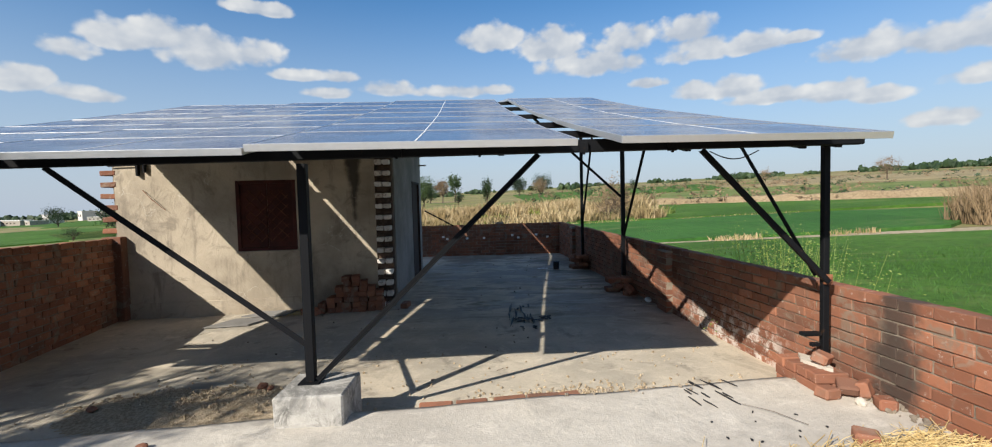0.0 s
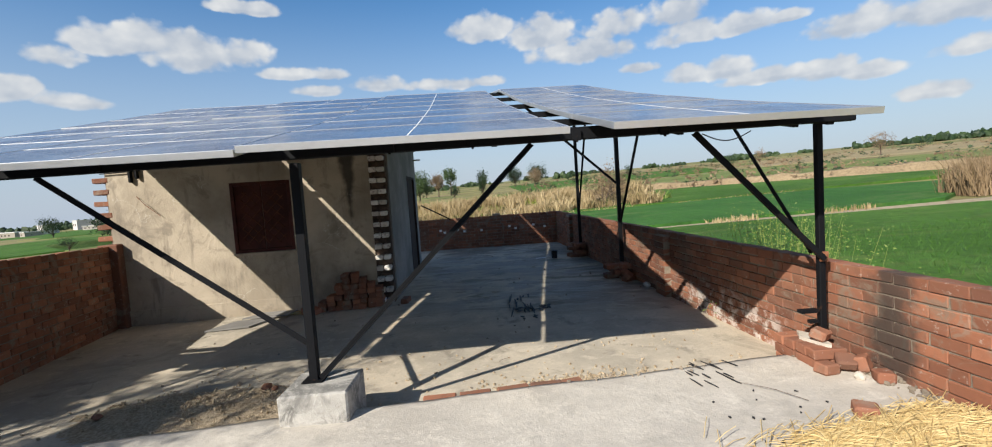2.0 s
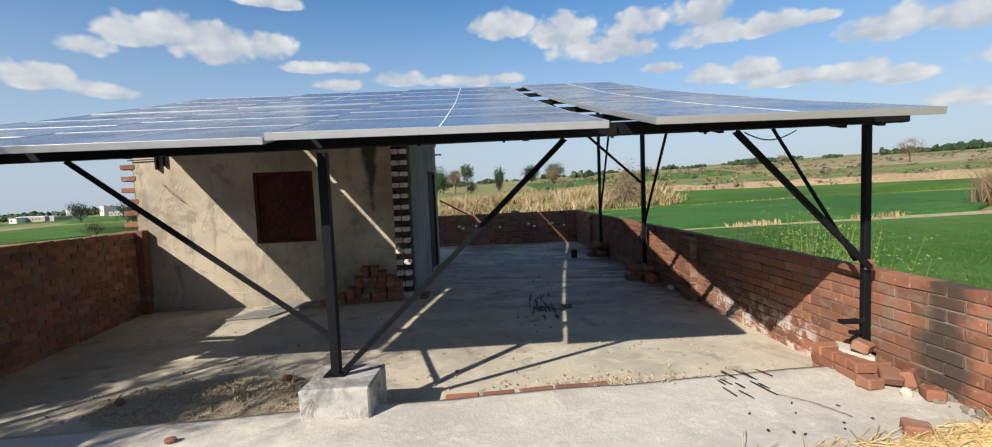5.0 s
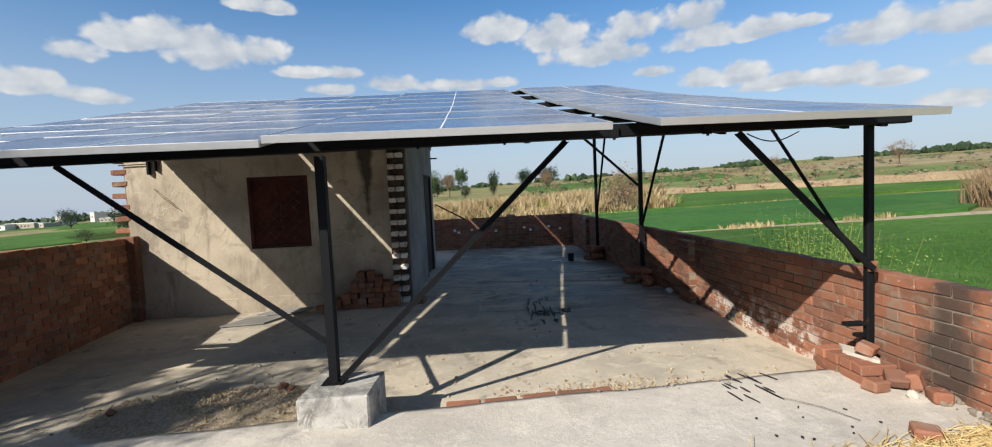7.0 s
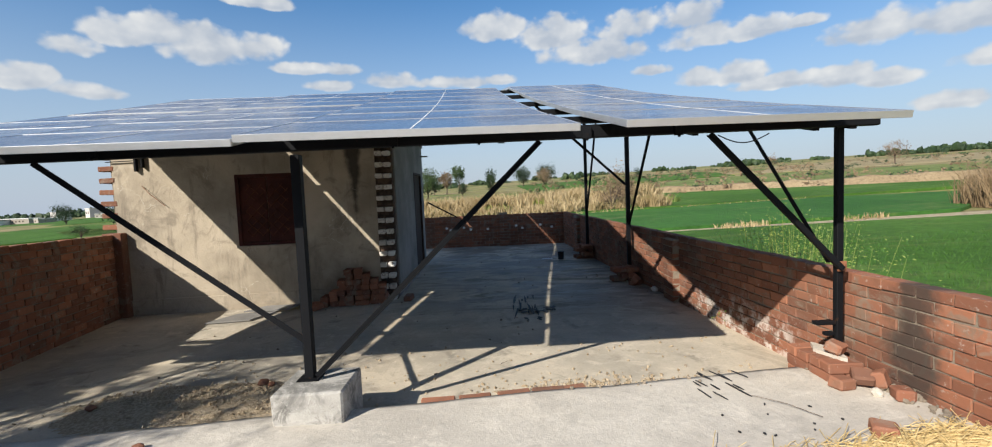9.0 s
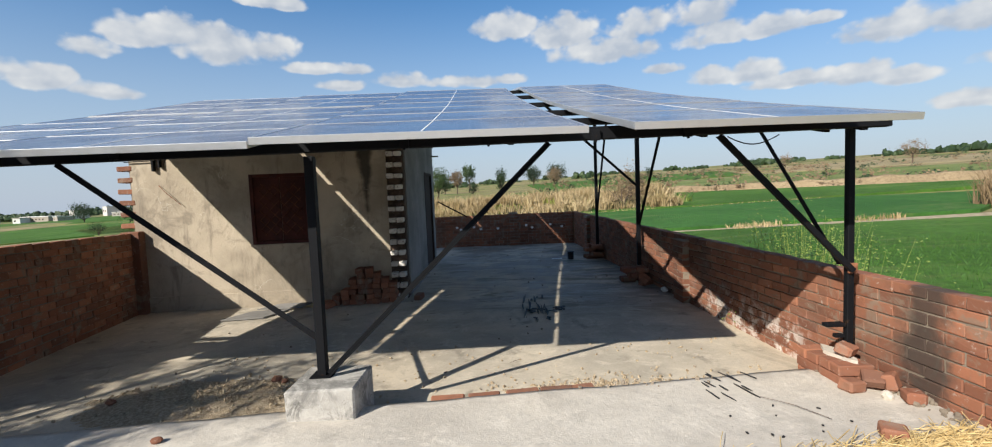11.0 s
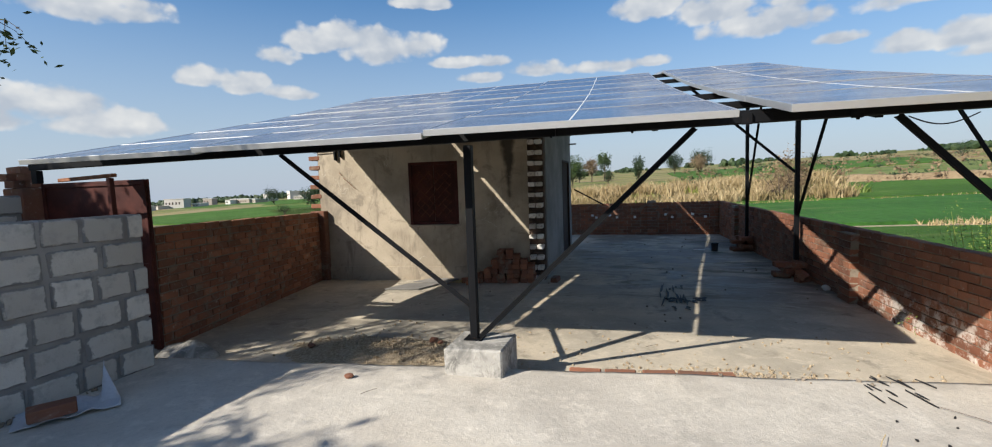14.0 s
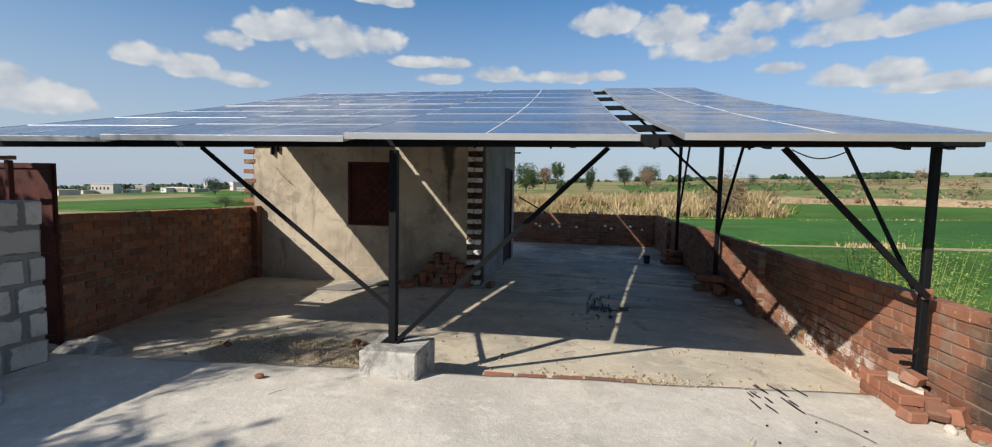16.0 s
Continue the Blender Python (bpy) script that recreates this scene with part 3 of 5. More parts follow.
def joined(name, cells, material, parent, label, kind="stuff"):
    """Many small bricks as one mesh: cells of (centre, half sizes, turn about z)."""
    bm0 = brick_shape(1, 1, 1, 0.05, random.Random(3))
    tv = np.array([v.co[:] for v in bm0.verts])
    tf = [[v.index for v in f.verts] for f in bm0.faces]
    bm0.free()
    vs, fs = [], []
    r = random.Random(11)
    for i, (c, s, ang) in enumerate(cells):
        p = tv * np.array(s) * (1 + r.uniform(-0.02, 0.02))
        ca, sa = math.cos(ang), math.sin(ang)
        q = np.stack([p[:, 0] * ca - p[:, 1] * sa, p[:, 0] * sa + p[:, 1] * ca, p[:, 2]], 1) + np.array(c)
        vs.append(q)
        fs += [[k + i * len(tv) for k in f] for f in tf]
    me = bpy.data.meshes.new(name)
    me.from_pydata(np.concatenate(vs).tolist(), [], fs)
    me.materials.append(material)
    ob = new(name, me)
    ob.parent = parent
    return tagged(ob, label, kind=kind)


def wall_frame(p, q):
    """Pose with x from p to q along the wall, y to its left, z up."""
    d = Vector((q[0] - p[0], q[1] - p[1], 0))
    return Matrix.Translation((p[0], p[1], 0)) @ Matrix.Rotation(math.atan2(d.y, d.x), 4, "Z"), d.length


def brick_wall(name, p, q, z0, h0, h1, label, part_span, inner=1, thick=0.115, cap=True):
    """A parapet of single bricks on a mortar core from p to q. inner: the side (y sign) that shows.
    Bricks between the lengths of part_span are parts, the rest one mesh."""
    m, n = wall_frame(p, q)
    bm = bmesh.new()
    lo = [bm.verts.new((x, y, z0)) for x, y in ((0, -thick / 2 + 0.013), (n, -thick / 2 + 0.013), (n, thick / 2 - 0.013), (0, thick / 2 - 0.013))]
    hi = [bm.verts.new((x, y, z)) for x, y, z in ((0, -thick / 2 + 0.013, h0 - 0.02), (n, -thick / 2 + 0.013, h1 - 0.02), (n, thick / 2 - 0.013, h1 - 0.02), (0, thick / 2 - 0.013, h0 - 0.02))]
    bm.faces.new(hi)
    bm.faces.new(lo[::-1])
    for i in range(4):
        bm.faces.new((lo[i], lo[(i + 1) % 4], hi[(i + 1) % 4], hi[i]))
    w = solo(name, bm, M_MORTAR, label, "wall", "structure", m=m)
    cells = []
    courses = max(1, round((max(h0, h1) - z0) / 0.081))
    for c in range(courses):
        off = 0.117 if c % 2 else 0.0
        x = -off
        while x < n:
            x0, x1 = max(x, 0), min(x + 0.224, n)
            xc = (x0 + x1) / 2
            h = h0 + (h1 - h0) * xc / n
            zc = z0 + (c + 0.5) * (h - z0) / courses
            if x1 - x0 > 0.05:
                cells.append((xc, rng.uniform(-0.0035, 0.0035), zc + rng.uniform(-0.003, 0.003), x1 - x0 - 0.004))
            x += 0.234
    rest = []
    for xc, dy, zc, ln in cells:
        if part_span[0] <= xc <= part_span[1] and ln > 0.19:
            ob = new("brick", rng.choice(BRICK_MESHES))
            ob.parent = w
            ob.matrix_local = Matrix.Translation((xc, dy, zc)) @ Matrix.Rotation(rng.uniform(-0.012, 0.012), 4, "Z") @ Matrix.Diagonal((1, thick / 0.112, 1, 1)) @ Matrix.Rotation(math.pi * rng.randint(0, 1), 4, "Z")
        else:
            rest.append(((xc, dy, zc), (ln + 0.003, thick - 0.004, 0.075), rng.uniform(-0.01, 0.01)))
    if rest:
        joined("brickwork", rest, M_BRICKJ, w, "rows of weathered red bricks in grey mortar")
    return w


# ---- roof terrace ----
def right_x(y):
    return 4.03 - 0.04 * (y + 3.4)


def slab_edge(x):
    return -4.14 + 0.105 * x


SLAB = 0.17
bm = bmesh.new()
bmesh.ops.create_grid(bm, x_segments=60, y_segments=80, size=0.5, matrix=Matrix.Translation((-0.2, 0.9, 0)) @ Matrix.Diagonal((9.2, 11.6, 1, 1)))
for v in bm.verts:
    v.co.z = 0.006 * noise.noise(v.co * 0.9) + 0.003 * noise.noise(v.co * 3.1)
solo("floor", bm, M_FLOOR, "worn concrete roof floor with dust and damp stains", "floor", "structure", smooth=True)

bm = bmesh.new()
edge = []
x = -4.8
while x < 4.35:
    edge.append((x, slab_edge(x) + 0.03 * noise.noise(Vector((x * 2.3, 1.7, 0))) + 0.012 * noise.noise(Vector((x * 9, 4, 0)))))
    x += 0.07
top = []
for x, y in edge:
    rows = [bm.verts.new((x, y + 0.006, -0.02))]
    for j in range(26):
        f = (j / 25) ** 1.5
        yy = y - f * 8
        z = SLAB + 0.008 * noise.noise(Vector((x * 0.8, yy * 0.8, 3))) - (0.012 if j == 0 else 0)
        rows.append(bm.verts.new((x, yy, z)))
    top.append(rows)
for a, b in zip(top, top[1:]):
    for i in range(len(a) - 1):
        bm.faces.new((a[i], a[i + 1], b[i + 1], b[i]))
bmesh.ops.recalc_face_normals(bm, faces=bm.faces)
solo("floor_slab", bm, M_SLAB, "pale raised concrete slab with a ragged edge", "floor", "structure", smooth=True)

# storey below
bm = boxes(((-4.75, -12.3, -4.2), (4.3, 7.0, -0.06)))
solo("wall_storey_below", bm, M_GREYPL, "plain plastered storey under the roof terrace", "wall", "structure")

def brick_pier(x0, y0, x1, y1, z):
    pr = solo("brick_pier", boxes(((x0 + 0.008, y0 + 0.008, -0.01), (x1 - 0.008, y1 - 0.008, z - 0.01))), M_MORTAR, "brick pier bonded into the parapet", "pier", "structure")
    cells = []
    long_y = y1 - y0 > x1 - x0
    for c in range(int(z / 0.081)):
        n = 1 + c % 2
        for i in range(n):
            f0, f1 = i / n, (i + 1) / n
            a, b = (y0 + (y1 - y0) * f0, y0 + (y1 - y0) * f1) if long_y else (x0 + (x1 - x0) * f0, x0 + (x1 - x0) * f1)
            zc = 0.04 + c * 0.081
            if long_y:
                cells.append((((x0 + x1) / 2, (a + b) / 2, zc), (x1 - x0, b - a - 0.01, 0.071), rng.uniform(-0.02, 0.02)))
            else:
                cells.append((((a + b) / 2, (y0 + y1) / 2, zc), (b - a - 0.01, y1 - y0, 0.071), rng.uniform(-0.02, 0.02)))
    joined("brickwork", cells, M_BRICKJ, pr, "weathered red bricks in grey mortar")


# parapets
brick_wall("wall_east", (right_x(-9.0) + 0.058, -9.0), (right_x(6.42) + 0.058, 6.42), -0.02, 0.86, 0.885, "low red brick parapet with mortar smears and a sooty stain", (3.0, 9.3))
brick_wall("wall_north", (right_x(6.35) - 0.01, 6.36), (-4.2, 6.36), -0.02, 0.885, 0.86, "low dark brick parapet with white blocks for its daylit holes", (0, -1))
brick_wall("wall_west", (-3.12, -3.86), (-3.72, -0.40), -0.02, 1.235, 1.16, "shaded brick parapet beside the room", (0, 3.4))
bm = bmesh.new()
# pier of the east parapet and back parapet
for (x, y, z) in ((right_x(-0.9) - 0.03, -0.9, 0.83), (right_x(4.5) - 0.03, 4.5, 0.87)):
    brick_pier(x - 0.05, y - 0.17, x + 0.06, y + 0.17, z)
brick_pier(1.82, 6.19, 2.06, 6.42, 0.94)
bm.free()
# White blocks stand in for daylight seen through holes in the wall
hole = boxes(((-0.035, -0.012, -0.03), (0.035, 0.012, 0.03)), bev=0.008)
hole = solo("putlog_plug", hole, M_WASH, "small white block in place of a daylit hole in the parapet", "plug", group="plugs in the back parapet", m=pose(0.35, 6.295, 0.55))
for x, z in ((0.46, 0.49), (0.83, 0.55), (1.02, 0.49), (1.5, 0.49), (2.30, 0.55), (2.47, 0.48), (2.98, 0.55), (3.30, 0.48)):
    copy_thing(hole, pose(x, 6.295, z, 0, rng.uniform(-12, 12), 0))

# parapet behind the camera and the stair walls
brick_wall("wall_south", (4.3, -12.1), (-4.7, -12.1), 0.1, 1.0, 1.0, "brick parapet at the far end of the terrace", (0, -1))


def block_wall(name, p, q, z0, z1, label):
    m, n = wall_frame(p, q)
    w = solo(name, boxes(((0.01, -0.082, z0), (n - 0.01, 0.082, z1 - 0.012)), bev=0.01), M_GREYPL, label, "wall", "structure", m=m)
    courses = round((z1 - z0) / 0.205)
    for c in range(courses):
        x = (0.0, -0.17, -0.06, -0.22)[c % 4] + rng.uniform(-0.02, 0.02)
        while x < n:
            ln = rng.uniform(0.23, 0.33)
            xc = x + ln / 2
            x0, x1 = max(x, 0.0), min(x + ln, n)
            smeared = 1.15 < xc < 1.85 and 1 <= c <= 3 and rng.random() < 0.8
            if x1 - x0 > 0.08 and not smeared:
                ob = new("block", rng.choice(BLOCK_MESHES))
                ob.parent = w
                zc = z0 + (c + 0.5) * (z1 - z0) / courses
                ob.matrix_local = Matrix.Translation(((x0 + x1) / 2, rng.uniform(-0.004, 0.004), zc + rng.uniform(-0.006, 0.006))) @ Matrix.Rotation(rng.uniform(-0.025, 0.025), 4, "Y") @ Matrix.Diagonal(((x1 - x0 - 0.004) / 0.30, 0.196 / 0.19, 1, 1))
            x += ln + rng.uniform(0.012, 0.03)
    return w


block_wall("wall_stair_inner", (-2.38, -4.57), (-2.41, -9.5), SLAB - 0.02, 1.41, "rough grey aerated block wall with smeared mortar")
block_wall("wall_stair_outer", (-4.62, -4.05), (-4.66, -9.5), SLAB - 0.02, 1.60, "rough grey aerated block wall with smeared mortar")

# ---- room on the roof ----
ROOM = Matrix.Translation((0.12, -0.08, 0)) @ Matrix.Rotation(radians(4.7), 4, "Z")
room = thing("roof_room", ROOM, "small plastered roof room with toothed brick corners", "room", kind="structure")
WX0, WX1, WZ0, WZ1 = -2.20, -1.37, 0.91, 1.93
RW, RD, RH = 3.80, 3.45, 2.55
bm = bmesh.new()
for lo, hi in (((-RW, 0, -0.02), (WX0, 0.22, RH)), ((WX1, 0, -0.02), (-0.24, 0.22, RH)), ((WX0, 0, -0.02), (WX1, 0.22, WZ0)), ((WX0, 0, WZ1), (WX1, 0.22, RH))):
    box(bm, lo, hi)
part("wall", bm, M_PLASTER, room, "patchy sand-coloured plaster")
bm = boxes(((-RW + 0.002, 0.22, -0.02), (-RW + 0.22, RD, RH)), ((-RW, RD, -0.02), (0.2, RD + 0.2, RH)))
part("wall", bm, M_PLASTER, room)
D0, D1, DZ = 2.10, 3.10, 1.96
SIDE = Matrix.Rotation(radians(-4.7), 4, "Z")
bm = boxes(((-0.2, 0.22, -0.02), (0, D0, RH)), ((-0.2, D1, -0.02), (0, RD, RH)), ((-0.2, D0, DZ), (0, D1, RH)), m=SIDE)
part("wall", bm, M_GREYPL, room, "smooth grey cement side wall")
part("roof", boxes(((-RW - 0.05, -0.02, RH + 0.002), (0.3, RD + 0.25, RH + 0.14)), bev=0.01), M_GREYPL, room)
part("plinth", boxes(((-RW + 0.02, -0.02, -0.01), (-0.26, -0.001, 0.22)), bev=0.006), M_PLASTER, room, "low plaster skirting")
# steel door of the room, shut
door = part("door", boxes(((-0.07, D0 + 0.03, 0.02), (-0.03, D1 - 0.03, DZ - 0.03)), bev=0.004, m=SIDE), M_DARK, room, "dark brown door")
part("door_frame", boxes(((-0.1, D0, 0), (0.008, D0 + 0.04, DZ)), ((-0.1, D1 - 0.04, 0), (0.008, D1, DZ)), ((-0.1, D0 + 0.04, DZ - 0.04), (0.008, D1 - 0.04, DZ)), m=SIDE), M_DARK, door)
# toothed corner piers
pier = part("pier", boxes(((-0.24, 0.02, -0.02), (-0.002, 0.22, RH))), M_SHADE_CORE, room, "raw brick corner pier")
z = 0.05
n = 0
while z < RH - 0.03:
    for j in range(2):
        if n % 2:
            continue
        ob = new("brick", rng.choice(TOOTH_MESHES))
        ob.parent = pier
        out = 0.045 if n % 2 else -0.035
        ob.matrix_local = Matrix.Translation((-0.178 + 0.116 * j, out, z)) @ Matrix.Rotation(rng.uniform(-0.06, 0.06), 4, "Z")
    z += 0.081
    n += 1
tooth = part("pier", boxes(((-RW - 0.03, 0.03, 1.05), (-RW, 0.24, RH - 0.1))), M_MORTAR, room, "raw toothed brick edge")
z = 1.10
n = 0
while z < RH - 0.15:
    if n % 2 == 0:
        for j in range(2):
            ob = new("brick", rng.choice(HALF_MESHES))
            ob.parent = tooth
            ob.matrix_local = Matrix.Translation((-RW - 0.075, 0.05 + 0.116 * j, z)) @ Matrix.Rotation(rng.uniform(-0.06, 0.06), 4, "Z") @ Matrix.Diagonal((2.0, 1, 1, 1))
    z += 0.081
    n += 1
# corner stub that joins the west parapet
bm = boxes(((-RW - 0.14, -0.12, -0.02), (-RW + 0.12, 0.1, 1.18)), bev=0.012)
part("stub", bm, M_BRICKJ, room, "brick stub at the parapet")

# window
win = thing("window_1", ROOM @ Matrix.Translation((WX0, 0, WZ0)), "red steel window with a diamond grille, shut", "window", kind="structure")
ww, wh = WX1 - WX0, WZ1 - WZ0
part("window_frame", boxes(((0.002, -0.006, 0.002), (0.05, 0.06, wh - 0.002)), ((ww - 0.05, -0.006, 0.002), (ww - 0.002, 0.06, wh - 0.002)), ((0.05, -0.006, 0.002), (ww - 0.05, 0.06, 0.05)), ((0.05, -0.006, wh - 0.05), (ww - 0.05, 0.06, wh - 0.002)), bev=0.004), M_RED, win)
part("shutter", boxes(((0.05, 0.035, 0.05), (ww / 2 - 0.003, 0.05, wh - 0.05)), bev=0.003), M_RED, win, "red sheet steel shutter leaf")
part("shutter", boxes(((ww / 2 + 0.003, 0.035, 0.05), (ww - 0.05, 0.05, wh - 0.05)), bev=0.003), M_RED, win, "red sheet steel shutter leaf")
bm = bmesh.new()
gx0, gx1, gz0, gz1 = 0.12, ww - 0.12, 0.12, wh - 0.14
step = 0.1
for sgn in (1, -1):
    cpos = -1.6
    while cpos < 1.8:
        pts = []
        for i in range(61):
            x = gx0 + (gx1 - gx0) * i / 60
            zz = gz0 + (x - gx0) * sgn + cpos
            if gz0 <= zz <= gz1:
                pts.append((x, zz))
        if len(pts) > 2:
            bar(bm, (pts[0][0], 0.022 + 0.004 * sgn, pts[0][1]), (pts[-1][0], 0.022 + 0.004 * sgn, pts[-1][1]), 0.008, 0.008, bev=0)
        cpos += step * 1.41
part("grille", bm, M_GRILLE, win, "rusty diagonal steel bars")
part("window_sill", boxes(((-0.02, -0.035, -0.03), (ww + 0.02, -0.002, 0.0)), bev=0.004), M_PLASTER, win)

# rods and bracket at the room's head
br = thing("steel_bracket", ROOM @ Matrix.Translation((-3.45, -0.03, 2.02)), "black steel bracket fixed to the plastered wall head", "bracket")
part("plate", boxes(((-0.03, -0.03, 0), (0.0, 0.028, 0.4)), ((0.06, -0.03, 0.05), (0.085, 0.028, 0.4)), bev=0.003), M_STEEL, br)
bm = bmesh.new()
bar(bm, (-0.4, 0, 0.14), (0.02, 0.0, 0.15), 0.012, 0.012, bev=0)
part("rod", bm, M_STEEL, br)
rod = bmesh.new()
tube(rod, [(-3.42, -0.02, 1.82), (-3.3, -0.06, 1.7), (-3.13, -0.03, 1.53)], [0.006, 0.005, 0.004], 6)
solo("wire_offcut", rod, M_RUST, "bent rusty wire sticking out of the plaster", "wire", m=ROOM)
bm = boxes(((0, -0.02, 2.2), (0.16, 0.02, 2.23)), bev=0.004)
solo("water_spout", bm, M_GREYPL, "short grey spout at the room's roof edge", "spout", m=ROOM @ SIDE @ Matrix.Translation((0.0, 3.2, 0.12)))

# ---- solar array ----
COLS = [(-3.50, -1.705), (-1.64, 0.158), (0.195, 2.0), (2.225, 3.80)]
SKEW = -0.04
Y0, ROWS_N, PITCH = -4.64, 9, 0.9


def prof(k):
    return 1.884 + 0.188 * min(k, 7) + 0.0043 * min(k, 7) ** 2 + 0.155 * max(0, k - 7)


PW, PD = 1.80, 0.914
panel = thing("solar_panel", Matrix(), "blue half-cut solar panel in a silver aluminium frame", "solar panel", "panels of the array")
fr = bmesh.new()
for lo, hi in (((-PW / 2, 0, -0.038), (PW / 2, 0.012, 0.002)), ((-PW / 2, PD - 0.012, -0.038), (PW / 2, PD, 0.002)), ((-PW / 2, 0.012, -0.038), (-PW / 2 + 0.012, PD - 0.012, 0.002)), ((PW / 2 - 0.012, 0.012, -0.038), (PW / 2, PD - 0.012, 0.002))):
    box(fr, lo, hi, 0.0015)
for lo, hi in (((-PW / 2 + 0.012, 0.012, -0.038), (PW / 2 - 0.012, 0.035, -0.036)), ((-PW / 2 + 0.012, PD - 0.035, -0.038), (PW / 2 - 0.012, PD - 0.012, -0.036))):
    box(fr, lo, hi)
part("frame", fr, M_ALU, panel, "silver aluminium rim")
part("glass", boxes(((-PW / 2 + 0.012, 0.012, -0.006), (PW / 2 - 0.012, PD - 0.012, -0.001))), M_GLASS, panel, "glossy dark blue cells")
part("centre_seam", boxes(((-0.0045, 0.012, -0.0012), (0.0045, PD - 0.012, 0.0008))), M_WHITE, panel, "white strip between the cell halves")
back_sheet = part("back_sheet", boxes(((-PW / 2 + 0.012, 0.012, -0.009), (PW / 2 - 0.012, PD - 0.012, -0.0065))), M_TAR, panel, "black underside")
part("junction_box", boxes(((-0.06, PD / 2 - 0.05, -0.03), (0.06, PD / 2 + 0.05, -0.009)), bev=0.004), M_TAR, back_sheet, "black junction box")
first = True
for ci, (x0, x1) in enumerate(COLS):
    for r in range(ROWS_N):
        za, zb = prof(r), prof(r + 1)
        lift = 0.006 if ci < 2 and r >= 4 else 0.0
        lift += (-0.012 if ci < 2 else 0.0) + rng.uniform(-0.003, 0.003)
        dy = 0.03 * (ci == 0) + rng.uniform(-0.004, 0.004)
        m = Matrix.Translation(((x0 + x1) / 2 + SKEW * r * PITCH + rng.uniform(-0.004, 0.004), Y0 + r * PITCH + dy, za + lift)) @ Matrix.Rotation(-SKEW, 4, "Z") @ Matrix.Rotation(math.atan2(zb - za, PITCH), 4, "X") @ Matrix.Diagonal(((x1 - x0) / PW * 0.996, 1, 1, 1))
        if first:
            panel.matrix_world = m
            first = False
            base_scale = (x1 - x0) / PW * 0.996
        else:
            cp = copy_thing(panel, m)
            cp.matrix_basis = m


def deck(y):
    return prof((y - Y0) / PITCH) - 0.04


def steel(name, bm, label, cat, group=""):
    return solo(name, bm, M_STEEL, label, cat, group=group)


# front beam: two channel lengths butted, and rafters and purlins
bm = bmesh.new()
bar(bm, (-4.45, -4.0, 1.876), (4.10, -4.0, 1.918), 0.06, 0.085, bev=0.006)
front_beam = steel("front_beam", bm, "long black steel channel carrying the panel rows", "beam")
for x in (-3.2, -1.5, 0.0, 1.6, 2.9, 3.72):
    bm = bmesh.new()
    ys = [-3.96 + i * 0.7 for i in range(11)]
    for a, b in zip(ys, ys[1:]):
        bar(bm, (x + SKEW * (a + 3.96), a, deck(min(a, 2.2)) - 0.10), (x + SKEW * (b + 3.96), b + 0.005, deck(min(b, 2.2)) - 0.10), 0.04, 0.06, bev=0)
    steel("rafter", bm, "black steel rafter under the solar panels", "rafter", "rafters of the array")
for i, y in enumerate((-3.5, -2.5, -1.2, 0.3, 2.0)):
    bm = bmesh.new()
    zz = deck(y) - 0.035
    sx = SKEW * (y - Y0)
    bar(bm, (-3.45 + sx, y, zz), (3.74 + sx, y, zz), 0.06, 0.05, bev=0.003)
    steel("purlin", bm, "black steel purlin crossing under the panels", "purlin", "purlins of the array")
# tapered end of the outer rafter, proud of the panels
bm = bmesh.new()
bar(bm, (3.93, -4.02, deck(-4.02) - 0.085), (3.86, -3.2, deck(-3.2) - 0.075), 0.05, 0.07, bev=0.004)
steel("outrigger", bm, "black steel end bracket under the outer panel edge", "bracket")

# posts with their braces
post = thing("front_post", pose(0.27, -4.03, 0.36), "black steel post with two raking braces on a concrete pedestal", "post")
bm = boxes(((-0.03, -0.03, 0), (0.03, 0.03, 1.47)), bev=0.004)
part("post_shaft", bm, M_STEEL, post)
part("base_plate", boxes(((-0.07, -0.07, 0), (0.07, 0.07, 0.008))), M_STEEL, post)
bm = bmesh.new()
angle_bar(bm, (0.0, 0.045, 0.22), (-1.70, 0.05, 1.49), 0.038)
part("brace", bm, M_STEEL, post)
bm = bmesh.new()
angle_bar(bm, (0.05, -0.045, 0.02), (1.58, 0.02, 1.50), 0.036)
part("brace", bm, M_STEEL, post)

post2 = thing("side_post", pose(3.93, -3.88, 0.33), "black steel post with two braces beside the brick parapet", "post")
part("post_shaft", boxes(((-0.023, -0.023, 0), (0.023, 0.023, 1.60)), bev=0.004), M_STEEL, post2)
bm = bmesh.new()
angle_bar(bm, (-0.01, -0.05, 0.58), (-0.93, -0.06, 1.54), 0.035)
part("brace", bm, M_STEEL, post2)
bm = bmesh.new()
angle_bar(bm, (-0.03, 0.04, 0.62), (-0.07, 1.05, 1.74), 0.034)
part("brace", bm, M_STEEL, post2)
part("bracket", boxes(((-0.17, -0.03, 0.18), (-0.035, 0.03, 0.205)), ((-0.1, -0.02, 0.1), (-0.035, 0.02, 0.125)), bev=0.003), M_STEEL, post2, "short welded angle stub")
part("gusset", boxes(((-0.03, -0.042, 0.56), (0.03, -0.0285, 0.63))), M_RUST, post2, "rusty weld plate")

